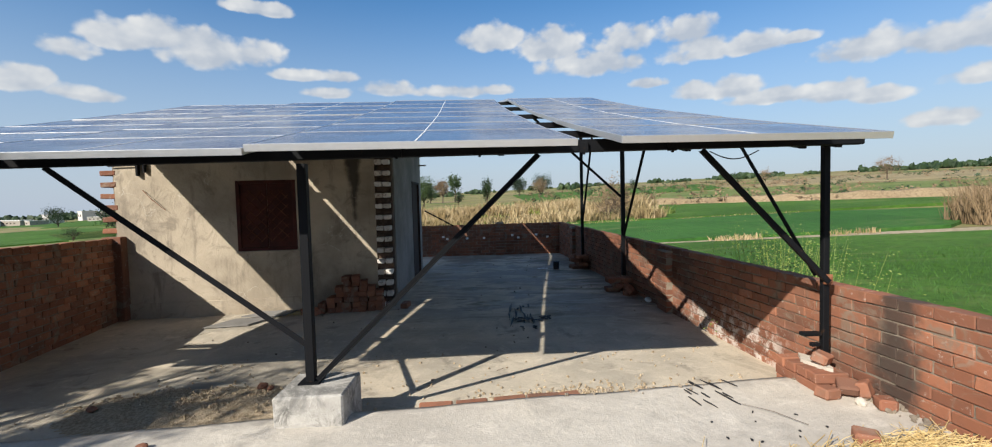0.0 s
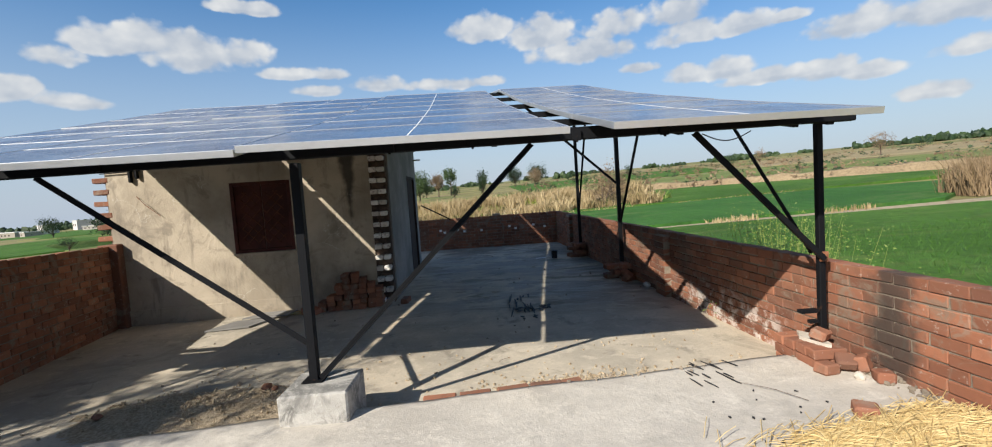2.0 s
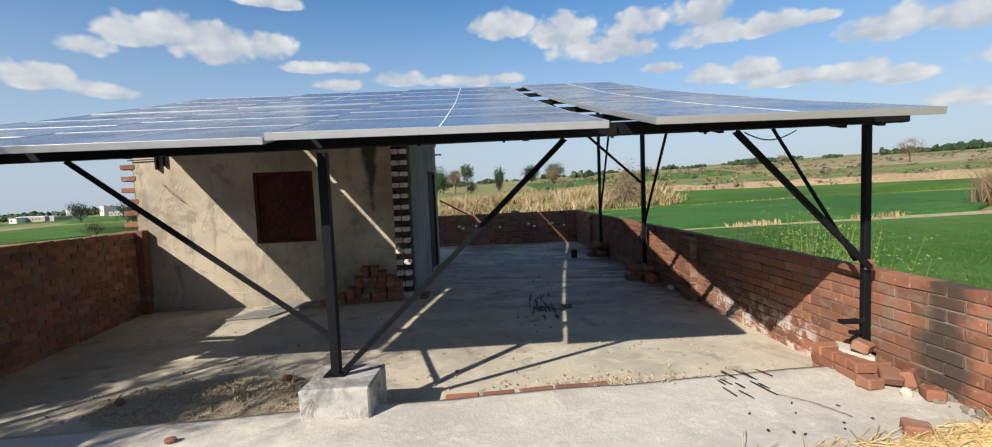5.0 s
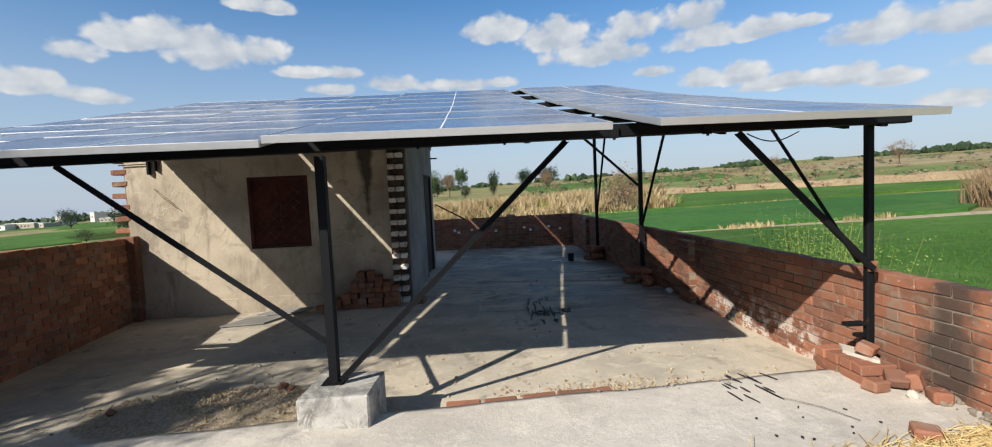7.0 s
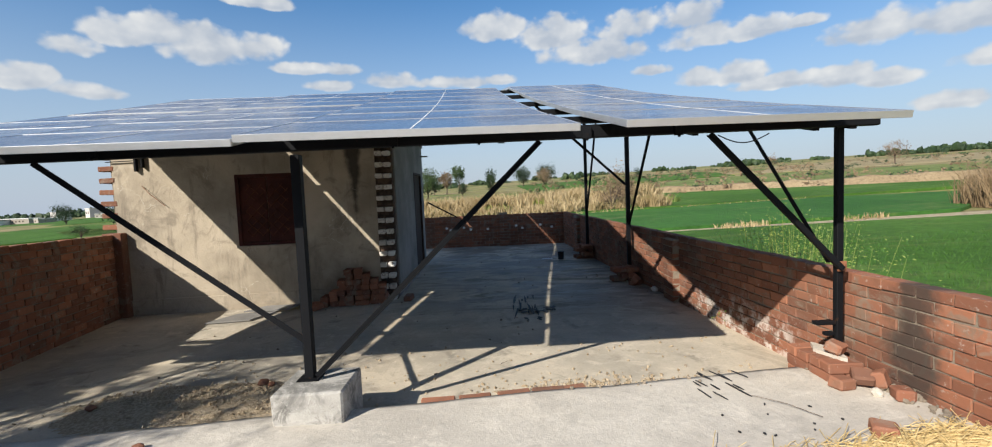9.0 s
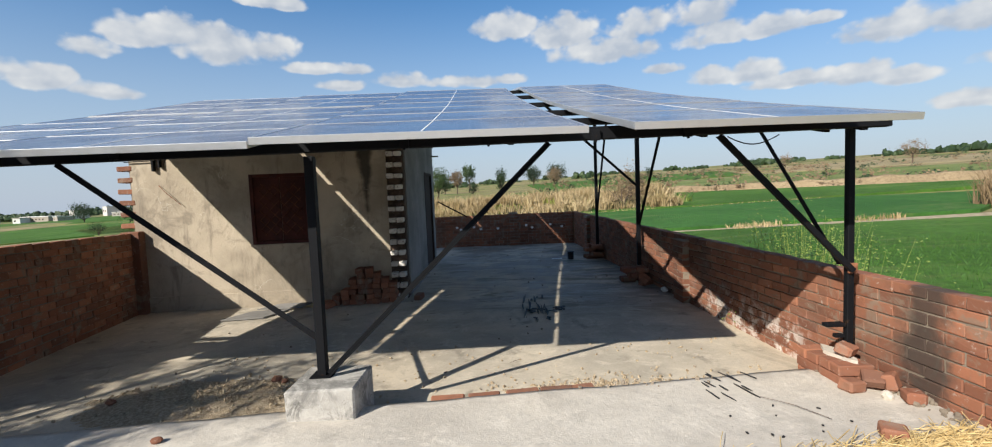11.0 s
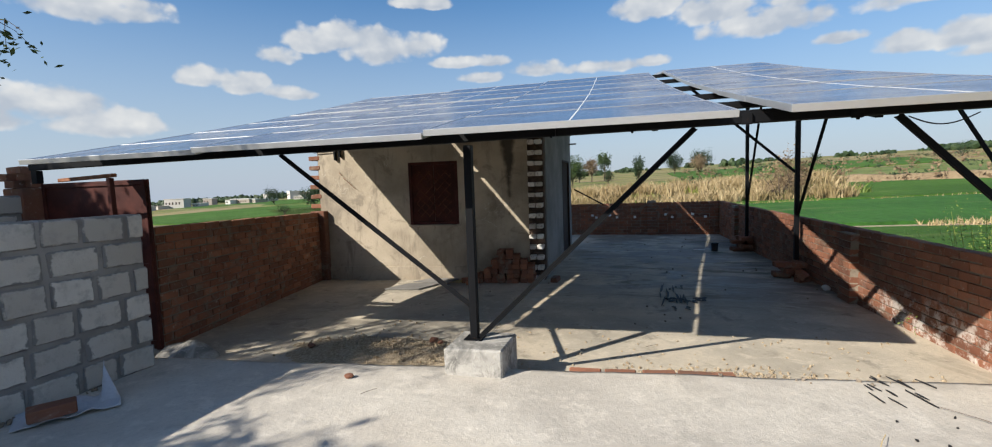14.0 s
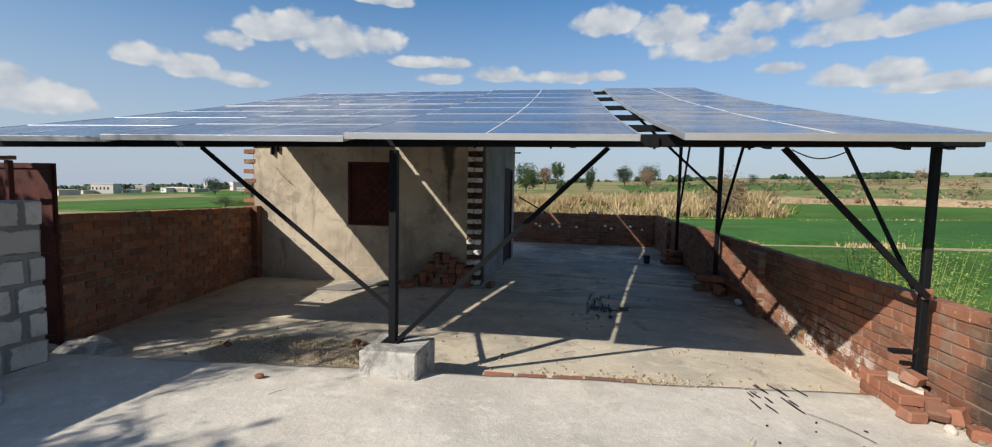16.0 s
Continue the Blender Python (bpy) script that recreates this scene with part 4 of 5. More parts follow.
for y, zp, b in ((0.55, 0.26, True), (3.25, 0.30, False)):
    xx = right_x(y) - 0.10
    p = thing("rear_post", pose(xx, y, zp), "slim black steel rear post with braces on a brick footing", "post", "rear posts of the array")
    top = deck(min(y, 2.2)) - 0.10 - zp
    part("post_shaft", boxes(((-0.03, -0.03, 0), (0.03, 0.03, top)), bev=0.003), M_STEEL, p)
    bm = bmesh.new()
    z0 = 0.72 if not b else 0.68
    angle_bar(bm, (0, -0.03, z0), (0.0, -1.35, deck(y - 1.35) - 0.12 - zp), 0.04)
    part("brace", bm, M_STEEL, p)
    if b:
        bm = bmesh.new()
        angle_bar(bm, (-0.03, 0, 1.30), (-1.45, 0.02, 2.62), 0.035)
        part("brace", bm, M_STEEL, p)

# end bearing of the beam on the stair pillar
pil = solo("brick_pillar", boxes(((-4.78, -4.08, -0.02), (-4.50, -3.80, 1.66)), bev=0.01), M_BRICKJ, "raw brick pillar at the stair head", "pillar", "structure")
for i in range(5):
    ob = new("brick", rng.choice(BRICK_MESHES))
    ob.parent = pil
    ob.matrix_local = pose(-4.64 + rng.uniform(-0.05, 0.05), -3.98 + rng.uniform(-0.05, 0.05), 1.70 + 0.073 * (i // 2), 0, 0, 90 * (i % 2) + rng.uniform(-9, 9))
bm = boxes(((-4.42, -4.03, 1.70), (-4.34, -3.97, 1.83)), bev=0.003)
part("bearing_foot", bm, M_STEEL, front_beam)

# pedestal and brick footings
bm = bmesh.new()
box(bm, (0.115, -4.30, -0.01), (0.555, -3.87, 0.36), 0.012, 0.006)
solo("pedestal", bm, M_BLOCKCON, "cast concrete pedestal under the front post", "pedestal")


def loose_brick(m, label="loose red brick lying on the concrete", group="loose bricks", half=False):
    ob = new("loose_brick", rng.choice(FRESH_HALVES if half else BRICK_MESHES if group == "stacked bricks" else FRESH_MESHES))
    ob.matrix_world = m
    return tagged(ob, label, "brick", group)


foot = thing("brick_footing", pose(3.845, -3.85, 0), "low dry brick footing capped with mortar", "footing")
for c in range(4):
    spots = [(0, (j - 1.5) * 0.117, 0) for j in range(4)] if c % 2 else [((i - 0.5) * 0.117, (j - 0.5) * 0.235, 90) for i in range(2) for j in range(2)]
    for px, py, rot in spots:
        ob = new("brick", rng.choice(FRESH_MESHES))
        ob.parent = foot
        ob.matrix_local = pose(px + rng.uniform(-0.007, 0.007), py + rng.uniform(-0.007, 0.007), 0.036 + c * 0.0745, 0, 0, rot + rng.uniform(-3, 3))
bm = bmesh.new()
pts = [(0.03 + 0.066 * (1 + 0.2 * math.sin(a * 3)) * math.cos(a), -0.01 + 0.15 * (1 + 0.25 * math.cos(a * 4)) * math.sin(a)) for a in [i * math.pi / 10 for i in range(20)]]
sheet(bm, pts, 0.29, 0.316)
part("mortar_cap", bm, M_SLAB, foot, "pale mortar bed")
for x, y, z, rx, rz in ((3.745, -4.165, SLAB, 0, 12), (3.885, -4.165, SLAB + 0.02, 28, -30), (3.975, -4.20, SLAB + 0.012, 70, 38), (3.98, -4.36, SLAB - 0.002, 0, 70), (3.53, -4.76, SLAB, 6, -30), (3.87, -3.94, 0.328, 16, 35)):
    loose_brick(pose(x, y, z + (0.036 if rx < 20 else 0.052), rx, 0, rz), "chipped loose half brick beside the parapet", half=True)
stone = bmesh.new()
bmesh.ops.create_icosphere(stone, subdivisions=2, radius=0.032)
for v in stone.verts:
    v.co *= 1 + 0.35 * noise.noise(v.co * 30)
solo("mortar_lump", stone, M_SLAB, "lump of white mortar on the slab", "rubble", m=pose(3.87, -4.30, SLAB + 0.022))

for y, zt in ((0.55, 0.26), (3.25, 0.30)):
    xx = right_x(y) - 0.16
    f = thing("brick_footing", pose(xx, y, 0), "rough brick footing under a rear post", "footing", "footings of the rear posts")
    for c in range(3 if zt < 0.28 else 4):
        for j in range(4):
            ob = new("brick", rng.choice(BRICK_MESHES))
            ob.parent = f
            rot = 90 * (c % 2)
            px, py = ((j % 2 - 0.5) * 0.235, (j // 2 - 0.5) * 0.13) if c % 2 == 0 else ((j // 2 - 0.5) * 0.13, (j % 2 - 0.5) * 0.235)
            ob.matrix_local = pose(px + rng.uniform(-0.03, 0.03), py + rng.uniform(-0.03, 0.03), 0.038 + c * 0.076, 0, 0, rot + rng.uniform(-8, 8))
loose_brick(pose(right_x(0.2) - 0.12, 0.2, 0.036, 0, 0, 30))
loose_brick(pose(right_x(0.1) - 0.15, 0.12, 0.1, 40, 0, 60))

# bricks stacked against the room
SX = 0
for i in range(8):
    hgt = (2, 3, 5, 7, 7, 6, 5, 4)[i]
    for c in range(hgt):
        x = -1.0 + i * 0.115
        ob = loose_brick(ROOM @ pose(x + rng.uniform(-0.01, 0.01), -0.15 + rng.uniform(-0.025, 0.025), 0.038 + c * 0.074, 0, 0, 90 + rng.uniform(-7, 7)), "red brick in a stack against the plastered room", "stacked bricks")
for x, y, r in ((-1.2, -0.2, 20), (-1.1, -0.34, 70), (0.16, -0.1, 80)):
    loose_brick(ROOM @ pose(x, y, 0.038, 0, 0, r))

# ---- stair head: red gate ----
gate = thing("stair_gate", pose(-3.04, -3.90, 0.02), "dark red sheet steel gate standing shut", "gate")
part("leaf", boxes(((-1.42, -0.012, 0), (0.0, 0.012, 1.68)), bev=0.003), M_RED, gate, "dark red sheet")
for x in (-1.40, -0.03):
    part("stile", boxes(((x - 0.02, -0.03, 0), (x + 0.02, -0.0125, 1.68)), bev=0.003), M_RED, gate)
for z in (0.05, 0.82, 1.63):
    part("rail", boxes(((-1.38, -0.03, z), (-0.05, -0.0125, z + 0.04)), bev=0.003), M_RED, gate)
pole = thing("gate_frame", pose(-2.80, -4.42, 0.0), "rusty red angle-iron frame at the stair head", "frame")
part("upright", boxes(((-0.02, -0.02, 0.1), (0.02, 0.02, 1.70)), bev=0.003), M_RED, pole)
bm = bmesh.new()
bar(bm, (-0.75, 0.1, 1.705), (0.08, -0.02, 1.72), 0.04, 0.03, bev=0.003)
part("crossbar", bm, M_RUST, pole)

# ---- loose things ----
bm = bmesh.new()
sheet(bm, [(-2.15, -1.1), (-1.62, -1.02), (-1.45, -0.62), (-1.95, -0.66)], 0.012, 0.028)
solo("board", bm, M_GREYPL, "thin grey fibre-cement board lying on the floor", "board")
bm = bmesh.new()
sheet(bm, [(-1.9, -0.62), (-1.32, -0.60), (-1.25, -0.30), (-1.72, -0.33)], 0.030, 0.046)
solo("board", bm, M_GREYPL, "thin grey fibre-cement board lying on the floor", "board")

cup = thing("paint_tin", pose(3.06, 3.2, 0.004), "small black paint tin standing on the floor", "tin")
bm = bmesh.new()
bmesh.ops.create_cone(bm, cap_ends=True, segments=20, radius1=0.062, radius2=0.068, depth=0.15, matrix=Matrix.Translation((0, 0, 0.075)))
part("body", bm, M_TAR, cup)
bm = bmesh.new()
bmesh.ops.create_cone(bm, cap_ends=True, segments=20, radius1=0.072, radius2=0.070, depth=0.014, matrix=Matrix.Translation((0, 0, 0.157)))
part("rim", bm, M_STEEL, cup)
bm = bmesh.new()
sheet(bm, [(-0.13, -0.05), (0.1, -0.07), (0.14, 0.03), (-0.08, 0.06)], 0.008, 0.014)
solo("paper_scrap", bm, M_WASH, "pale scrap of paper lying on the floor", "paper", m=pose(2.76, 3.3, 0, 0, 0, 8))
bm = bmesh.new()
bmesh.ops.create_icosphere(bm, subdivisions=2, radius=0.05)
for v in bm.verts:
    v.co *= 1 + 0.4 * noise.noise(v.co * 20)
    v.co.z *= 0.8
solo("mortar_lump", bm, M_WASH, "lump of white mortar at the parapet foot", "rubble", m=pose(3.86, -0.36, 0.04))
# heap of cement dust by the gate
bm = bmesh.new()
bmesh.ops.create_grid(bm, x_segments=30, y_segments=22, size=1, matrix=Matrix.Diagonal((0.30, 0.20, 1, 1)))
for v in bm.verts:
    r2 = (v.co.x / 0.30) ** 2 + (v.co.y / 0.20) ** 2
    v.co.z = (0.15 + 0.05 * noise.noise(v.co * 7)) * max(0, 1 - r2) ** 0.7 + 0.008 * noise.noise(v.co * 30) - 0.02 * (r2 > 1)
solo("cement_heap", bm, M_BLOCKCON, "low grey heap of set cement beside the gate", "heap", "stuff", smooth=True, m=pose(-2.62, -4.02, 0.0, 0, 0, 12))
# handrail behind the room
rail = bmesh.new()
bar(rail, (-0.12, 6.0, 1.31), (0.66, 6.05, 0.87), 0.035, 0.035, bev=0.003)
solo("handrail", rail, M_STEEL, "sloping black steel rail behind the room", "rail")

# sand drift on the lower floor beside the slab
for cx, cy, sx, sy, hh, nm in ((-0.75, -3.55, 1.15, 0.5, 0.055, "sand"), (2.2, -3.62, 0.9, 0.2, 0.012, "sand")):
    bm = bmesh.new()
    bmesh.ops.create_grid(bm, x_segments=40, y_segments=24, size=1, matrix=Matrix.Translation((cx, cy, 0)) @ Matrix.Diagonal((sx, sy, 1, 1)))
    for v in bm.verts:
        r2 = ((v.co.x - cx) / sx) ** 2 + ((v.co.y - cy) / sy) ** 2
        v.co.z = hh * max(0, 1 - r2) ** 0.8 - 0.012 + (0.02 * noise.noise(v.co * 6) + 0.01 * noise.noise(v.co * 21)) * (1 if r2 < 1 else 0.2) - 0.03 * (r2 > 1.0)
    solo(nm, bm, M_SAND, "spilled heap of coarse sand by the slab edge", "sand", "stuff", smooth=True)

# row of half-buried bricks at the slab edge
for x, r in ((1.35, 4), (1.62, 8), (1.86, 2), (2.02, 10), (1.10, 6)):
    loose_brick(pose(x, slab_edge(x) + 0.03, SLAB - 0.055, 3, 0, r), "red brick bedded in the slab edge", "edge bricks")


def splash(name, blobs, z, label):
    """Dried spatter: thin irregular flakes."""
    bm = bmesh.new()
    r = random.Random(len(blobs))
    for x, y, a, b, ang in blobs:
        pts = []
        for i in range(14):
            t = 2 * math.pi * i / 14
            k = 1 + r.uniform(-0.3, 0.3)
            px, py = a * math.cos(t) * k, b * math.sin(t) * k
            pts.append((x + px * math.cos(ang) - py * math.sin(ang), y + px * math.sin(ang) + py * math.cos(ang)))
        sheet(bm, pts, z - 0.004, z + 0.003)
    return solo(name, bm, M_TAR, label, "stain", "stuff")


r = random.Random(5)
blobs = [(1.9 + r.uniform(-0.14, 0.2), -0.75 + r.uniform(-0.5, 0.5), r.uniform(0.05, 0.26), r.uniform(0.008, 0.016), 1.5 + r.uniform(-0.12, 0.12)) for _ in range(16)]
blobs += [(2.08 + r.uniform(-0.22, 0.22), -1.15 + r.uniform(-0.14, 0.14), r.uniform(0.02, 0.07), r.uniform(0.012, 0.03), r.uniform(0, 3)) for _ in range(18)]
blobs += [(2.0 + r.uniform(-0.15, 0.15), -1.55 + r.uniform(-0.06, 0.06), r.uniform(0.012, 0.035), r.uniform(0.01, 0.02), r.uniform(0, 3)) for _ in range(8)]
splash("tar_stain", blobs, 0.012, "black tar streaks dried on the concrete floor")
blobs = [(3.0 + r.uniform(-0.15, 0.25), -4.0 + r.uniform(-0.2, 0.13), r.uniform(0.03, 0.11), r.uniform(0.002, 0.006), 1.82 + r.uniform(-0.14, 0.14)) for _ in range(13)]
blobs += [(2.85 + r.uniform(-0.3, 0.6), -4.6 + r.uniform(-0.6, 0.3), r.uniform(0.005, 0.016), r.uniform(0.003, 0.008), r.uniform(0, 3)) for _ in range(18)]
splash("tar_stain", blobs, SLAB + 0.006, "black tar spatter dried on the pale slab")


def heap_of_blades(name, spots, n, ln, material, label, cat, z, seed, up=0.10, width=0.0022):
    r = random.Random(seed)
    vs, fs = [], []
    for i in range(n):
        cx, cy, sx, sy, hz = r.choice(spots)
        p = Vector((r.gauss(cx, sx), r.gauss(cy, sy), z + r.uniform(0.0, hz)))
        a = r.gauss(0.25, 0.5)
        d = Vector((math.cos(a), math.sin(a), r.uniform(-up, up))) * ln * r.uniform(0.5, 1.2)
        w = Vector((-math.sin(a), math.cos(a), 0)) * width
        h = Vector((0, 0, width))
        k = len(vs)
        mid = p + d * 0.5 + Vector((0, 0, r.uniform(0, 0.02)))
        e = p + d
        for q in (p, mid, e):
            q.z = max(q.z, z + 0.003)
            vs += [tuple(q - w), tuple(q + w), tuple(q + h)]
        for s in (0, 3):
            fs += [(k + s, k + s + 1, k + s + 4, k + s + 3), (k + s + 1, k + s + 2, k + s + 5, k + s + 4), (k + s + 2, k + s, k + s + 3, k + s + 5)]
    me = bpy.data.meshes.new(name)
    me.from_pydata(vs, [], fs)
    me.materials.append(material)
    return tagged(new(name, me), label, cat, kind="stuff")


heap_of_blades("straw", [(3.55, -5.45, 0.28, 0.22, 0.06), (3.2, -5.3, 0.2, 0.14, 0.03), (3.75, -5.25, 0.2, 0.15, 0.05), (3.5, -5.9, 0.3, 0.25, 0.06), (3.42, -5.02, 0.26, 0.07, 0.035), (3.72, -4.98, 0.18, 0.09, 0.05)], 7600, 0.22, M_STRAW, "scattered heap of dry golden straw on the slab", "straw", SLAB, 4)
heap_of_blades("straw", [(-1.35, -0.42, 0.14, 0.06, 0.02)], 160, 0.10, M_STRAW, "few straws by the room's foot", "straw", 0.006, 6)

# sack and brick by the block wall
bm = bmesh.new()
bmesh.ops.create_grid(bm, x_segments=18, y_segments=14, size=1, matrix=Matrix.Diagonal((0.26, 0.15, 1, 1)))
for v in bm.verts:
    v.co.z = 0.015 + 0.05 * max(0, noise.noise(v.co * 9)) + 0.03 * noise.noise(v.co * 17) ** 2
    if v.co.x > 0.16 and v.co.y > 0.0:
        v.co.z += (v.co.x - 0.16) * 2.2
        v.co.x -= (v.co.x - 0.16) * 0.7
sack = solo("empty_sack", bm, M_SACK, "crumpled white woven sack on the slab", "sack", smooth=True, m=pose(-2.05, -5.35, SLAB + 0.004, 0, 0, 55))
sol = sack.modifiers.new("thick", "SOLIDIFY")
sol.thickness = 0.004
loose_brick(pose(-1.98, -5.48, SLAB + 0.085, 4, 0, 60), "dark brick weighing down the white sack")

# rubble along wall feet
bm = bmesh.new()
r = random.Random(21)
spots = [(-2.25, -5.0 - r.random() * 1.6) for _ in range(40)] + [(right_x(y) - r.random() * 0.12, y) for y in [r.uniform(-6.0, -4.2) for _ in range(90)]]
spots2 = [(r.uniform(-2.5, 3.8), r.uniform(-3.9, 5.5)) for _ in range(110)] + [(r.gauss(2.3, 0.5), r.gauss(-3.75, 0.12)) for _ in range(120)]
for x, y in spots + spots2:
    on_slab = y < slab_edge(x)
    s = r.uniform(0.006, 0.02) if (x, y) not in spots else r.uniform(0.008, 0.03)
    mm = Matrix.Translation((x, y, (SLAB if on_slab else 0.0) + s * 0.4)) @ Euler((r.random() * 3, r.random() * 3, r.random() * 3)).to_matrix().to_4x4() @ Matrix.Diagonal((s, s * r.uniform(0.5, 1), s * r.uniform(0.4, 0.8), 1))
    bmesh.ops.create_icosphere(bm, subdivisions=1, radius=1, matrix=mm)
solo("rubble", bm, M_MORTAR, "crumbs of mortar and stone on the floor", "rubble", "stuff")
bm = bmesh.new()
grit = [(r.gauss(2.3, 0.42), r.gauss(-3.58, 0.12)) for _ in range(520)] + [(r.gauss(-0.7, 0.5), r.gauss(-3.5, 0.2)) for _ in range(420)] + [(r.uniform(-1.5, 3.8), r.uniform(-3.9, -2.4)) for _ in range(200)]
for x, y in grit:
    if y < slab_edge(x) + 0.05:
        continue
    s_ = r.uniform(0.004, 0.013)
    mm = Matrix.Translation((x, y, s_ * 0.4 + (0.045 * max(0, 1 - ((x + 0.75) / 1.15) ** 2 - ((y + 3.55) / 0.5) ** 2)))) @ Euler((r.random() * 3, r.random() * 3, r.random() * 3)).to_matrix().to_4x4() @ Matrix.Diagonal((s_ * 1.4, s_, s_ * 0.7, 1))
    bmesh.ops.create_cube(bm, size=1.5, matrix=mm)
solo("grit", bm, M_SAND, "loose tan grit strewn along the slab edge", "grit", "stuff")

for i, (x, y, ln, a) in enumerate(((-1.9, -1.9, 0.22, 0.7), (-2.1, -1.55, 0.3, 0.9), (1.55, -3.0, 0.12, 0.6), (0.95, -3.35, 0.1, 1.1), (3.35, -4.55, 0.4, 2.1), (-0.3, -4.75, 0.12, 0.9))):
    bm = bmesh.new()
    zz = SLAB + 0.012 if y < slab_edge(x) else 0.014
    tube(bm, [(0, 0, zz), (ln * 0.5 * math.cos(a), ln * 0.5 * math.sin(a), zz + 0.006), (ln * math.cos(a + 0.1), ln * math.sin(a + 0.1), zz)], [0.002, 0.002, 0.0012], 5)
    solo("twig", bm, M_BARK, "thin dry twig lying on the concrete", "twig", group="twigs on the floor", m=pose(x, y, 0))
for x, y, s_ in ((-0.42, -3.27, 0.045), (-0.34, -3.3, 0.03), (-0.55, -4.5, 0.03), (-1.55, -3.6, 0.035)):
    bm = bmesh.new()
    bmesh.ops.create_icosphere(bm, subdivisions=2, radius=s_)
    for v in bm.verts:
        v.co *= 1 + 0.4 * noise.noise(v.co * 25 + Vector((x, y, 0)))
        v.co.z *= 0.7
    solo("clod", bm, M_BRICKJ, "dark clod of dried earth on the floor", "clod", group="clods", m=pose(x, y, (SLAB if y < slab_edge(x) else 0.03) + s_ * 0.5))

# cable loop and clips under the beam
cu = bmesh.new()
pts = []
for i in range(17):
    f = i / 16
    pts.append((3.02 + 0.34 * f, -4.02, 1.85 - 0.055 * math.sin(math.pi * f)))
tube(cu, pts, [0.004] * 17, 6)
solo("cable", cu, M_TAR, "thin black cable sagging under the beam", "cable")
for x in (-1.0, 0.9, 1.45, 2.15, 2.75):
    bm = boxes(((-0.03, -0.012, 0.028), (0.03, 0.012, 0.1)), ((-0.008, -0.016, 0.016), (0.008, 0.0, 0.028)), bev=0.002)
    solo("beam_clip", bm, M_STEEL, "small steel clip on the front beam", "clip", group="beam clips", m=pose(x, -4.045, 1.83))

# ---- land around ----
def land(x, y):
    return -3.6 + 0.033 * x + 0.019 * y


bm = bmesh.new()
rad = [0, 6, 15, 25, 35, 45, 55, 70, 90, 110, 140, 180, 240, 320, 450, 650, 900, 1300, 1900, 2800, 4200]
ring = []
N = 96
for R in rad:
    row = []
    for i in range(N if R else 1):
        a = 2 * math.pi * i / N
        x, y = R * math.cos(a), R * math.sin(a)
        z = land(x, y) + (0.5 * noise.noise(Vector((x, y, 0)) * 0.02) if R > 60 else 0)
        if R > 500:
            z += 4 * noise.noise(Vector((x, y, 9)) * 0.0015)
        row.append(bm.verts.new((x, y, z - 0.05)))
    ring.append(row)
for i in range(N):
    bm.faces.new((ring[0][0], ring[1][i], ring[1][(i + 1) % N]))
for r0, r1 in zip(ring[1:], ring[2:]):
    for i in range(N):
        bm.faces.new((r0[i], r1[i], r1[(i + 1) % N], r0[(i + 1) % N]))
solo("ground", bm, M_GROUND, "flat farmland of dry earth and green patches reaching the horizon", "ground", "structure", smooth=True)


def plot(name, outline, h, material, label):
    bm = bmesh.new()
    sheet(bm, outline, 0, 0)
    bmesh.ops.delete(bm, geom=[f for f in bm.faces if f.normal.z < 0.5 and f.calc_area() > 0 and len(f.verts) == len(outline) and f.normal.z < 0], context="FACES_ONLY")
    for i, v in enumerate(bm.verts):
        v.co.z = land(v.co.x, v.co.y) + (h if i >= len(outline) else -0.3)
    return solo(name, bm, material, label, "field", "structure")


plot("field", [(6, 4), (26, 4), (60, 12), (38, 26), (17, 29.5), (6, 30)], 0.35, M_WHEATFIELD, "bright green young wheat field")
plot("field", [(24, 27), (42, 24.5), (90, 18), (62, 12), (44, 18), (33, 24)], 0.30, M_CLOVER, "dark green clover plot")
plot("path", [(5, 30.3), (17, 29.8), (39, 26.5), (90, 19), (95, 21), (40, 29.5), (17, 32.0), (5, 33)], 0.12, M_PATH, "pale dirt track between the fields")
plot("field", [(8, 34), (17, 33), (40, 31), (60, 45), (44, 52), (25, 54), (10, 56)], 0.25, M_CLOVER, "dark green clover plot")
plot("field", [(44, 30), (95, 24), (120, 40), (62, 46)], 0.15, M_STUBBLE, "tan stubble plot")
plot("field", [(10, 58), (26, 56), (62, 54), (78, 62), (62, 74), (36, 95), (16, 92)], 0.22, M_WHEATFIELD, "bright green young wheat field")
plot("field", [(64, 50), (80, 45), (100, 56), (84, 62)], 0.35, M_YELLOW, "yellow flowering mustard strip")
plot("field", [(-30, 20), (8, 34), (10, 58), (-8, 64), (-50, 60)], 0.2, M_WHEATFIELD, "bright green young wheat field")
plot("field", [(-60, 70), (-10, 110), (30, 108), (60, 150), (-40, 190), (-120, 130)], 0.2, M_PALEGREEN, "pale green field behind the reeds")
plot("field", [(40, 112), (90, 80), (160, 120), (120, 190), (60, 170)], 0.2, M_PALEGREEN, "pale green field beyond the bank")
plot("field", [(-200, 110), (-100, 80), (-60, 110), (-80, 150), (-170, 180)], 0.2, M_WHEATFIELD, "bright green field seen past the west parapet")
plot("field", [(-420, 330), (-190, 200), (-120, 220), (-260, 420)], 0.2, M_WHEATFIELD, "bright green field seen past the west parapet")
plot("field", [(-140, 70), (-60, 60), (-52, 96), (-98, 78)], 0.1, M_STUBBLE, "tan stubble plot")
plot("field", [(120, 200), (240, 130), (420, 260), (260, 420)], 0.2, M_STUBBLE, "tan stubble plot")
plot("field", [(20, 200), (110, 200), (200, 420), (30, 430)], 0.2, M_WHEATFIELD, "bright green field in the distance")

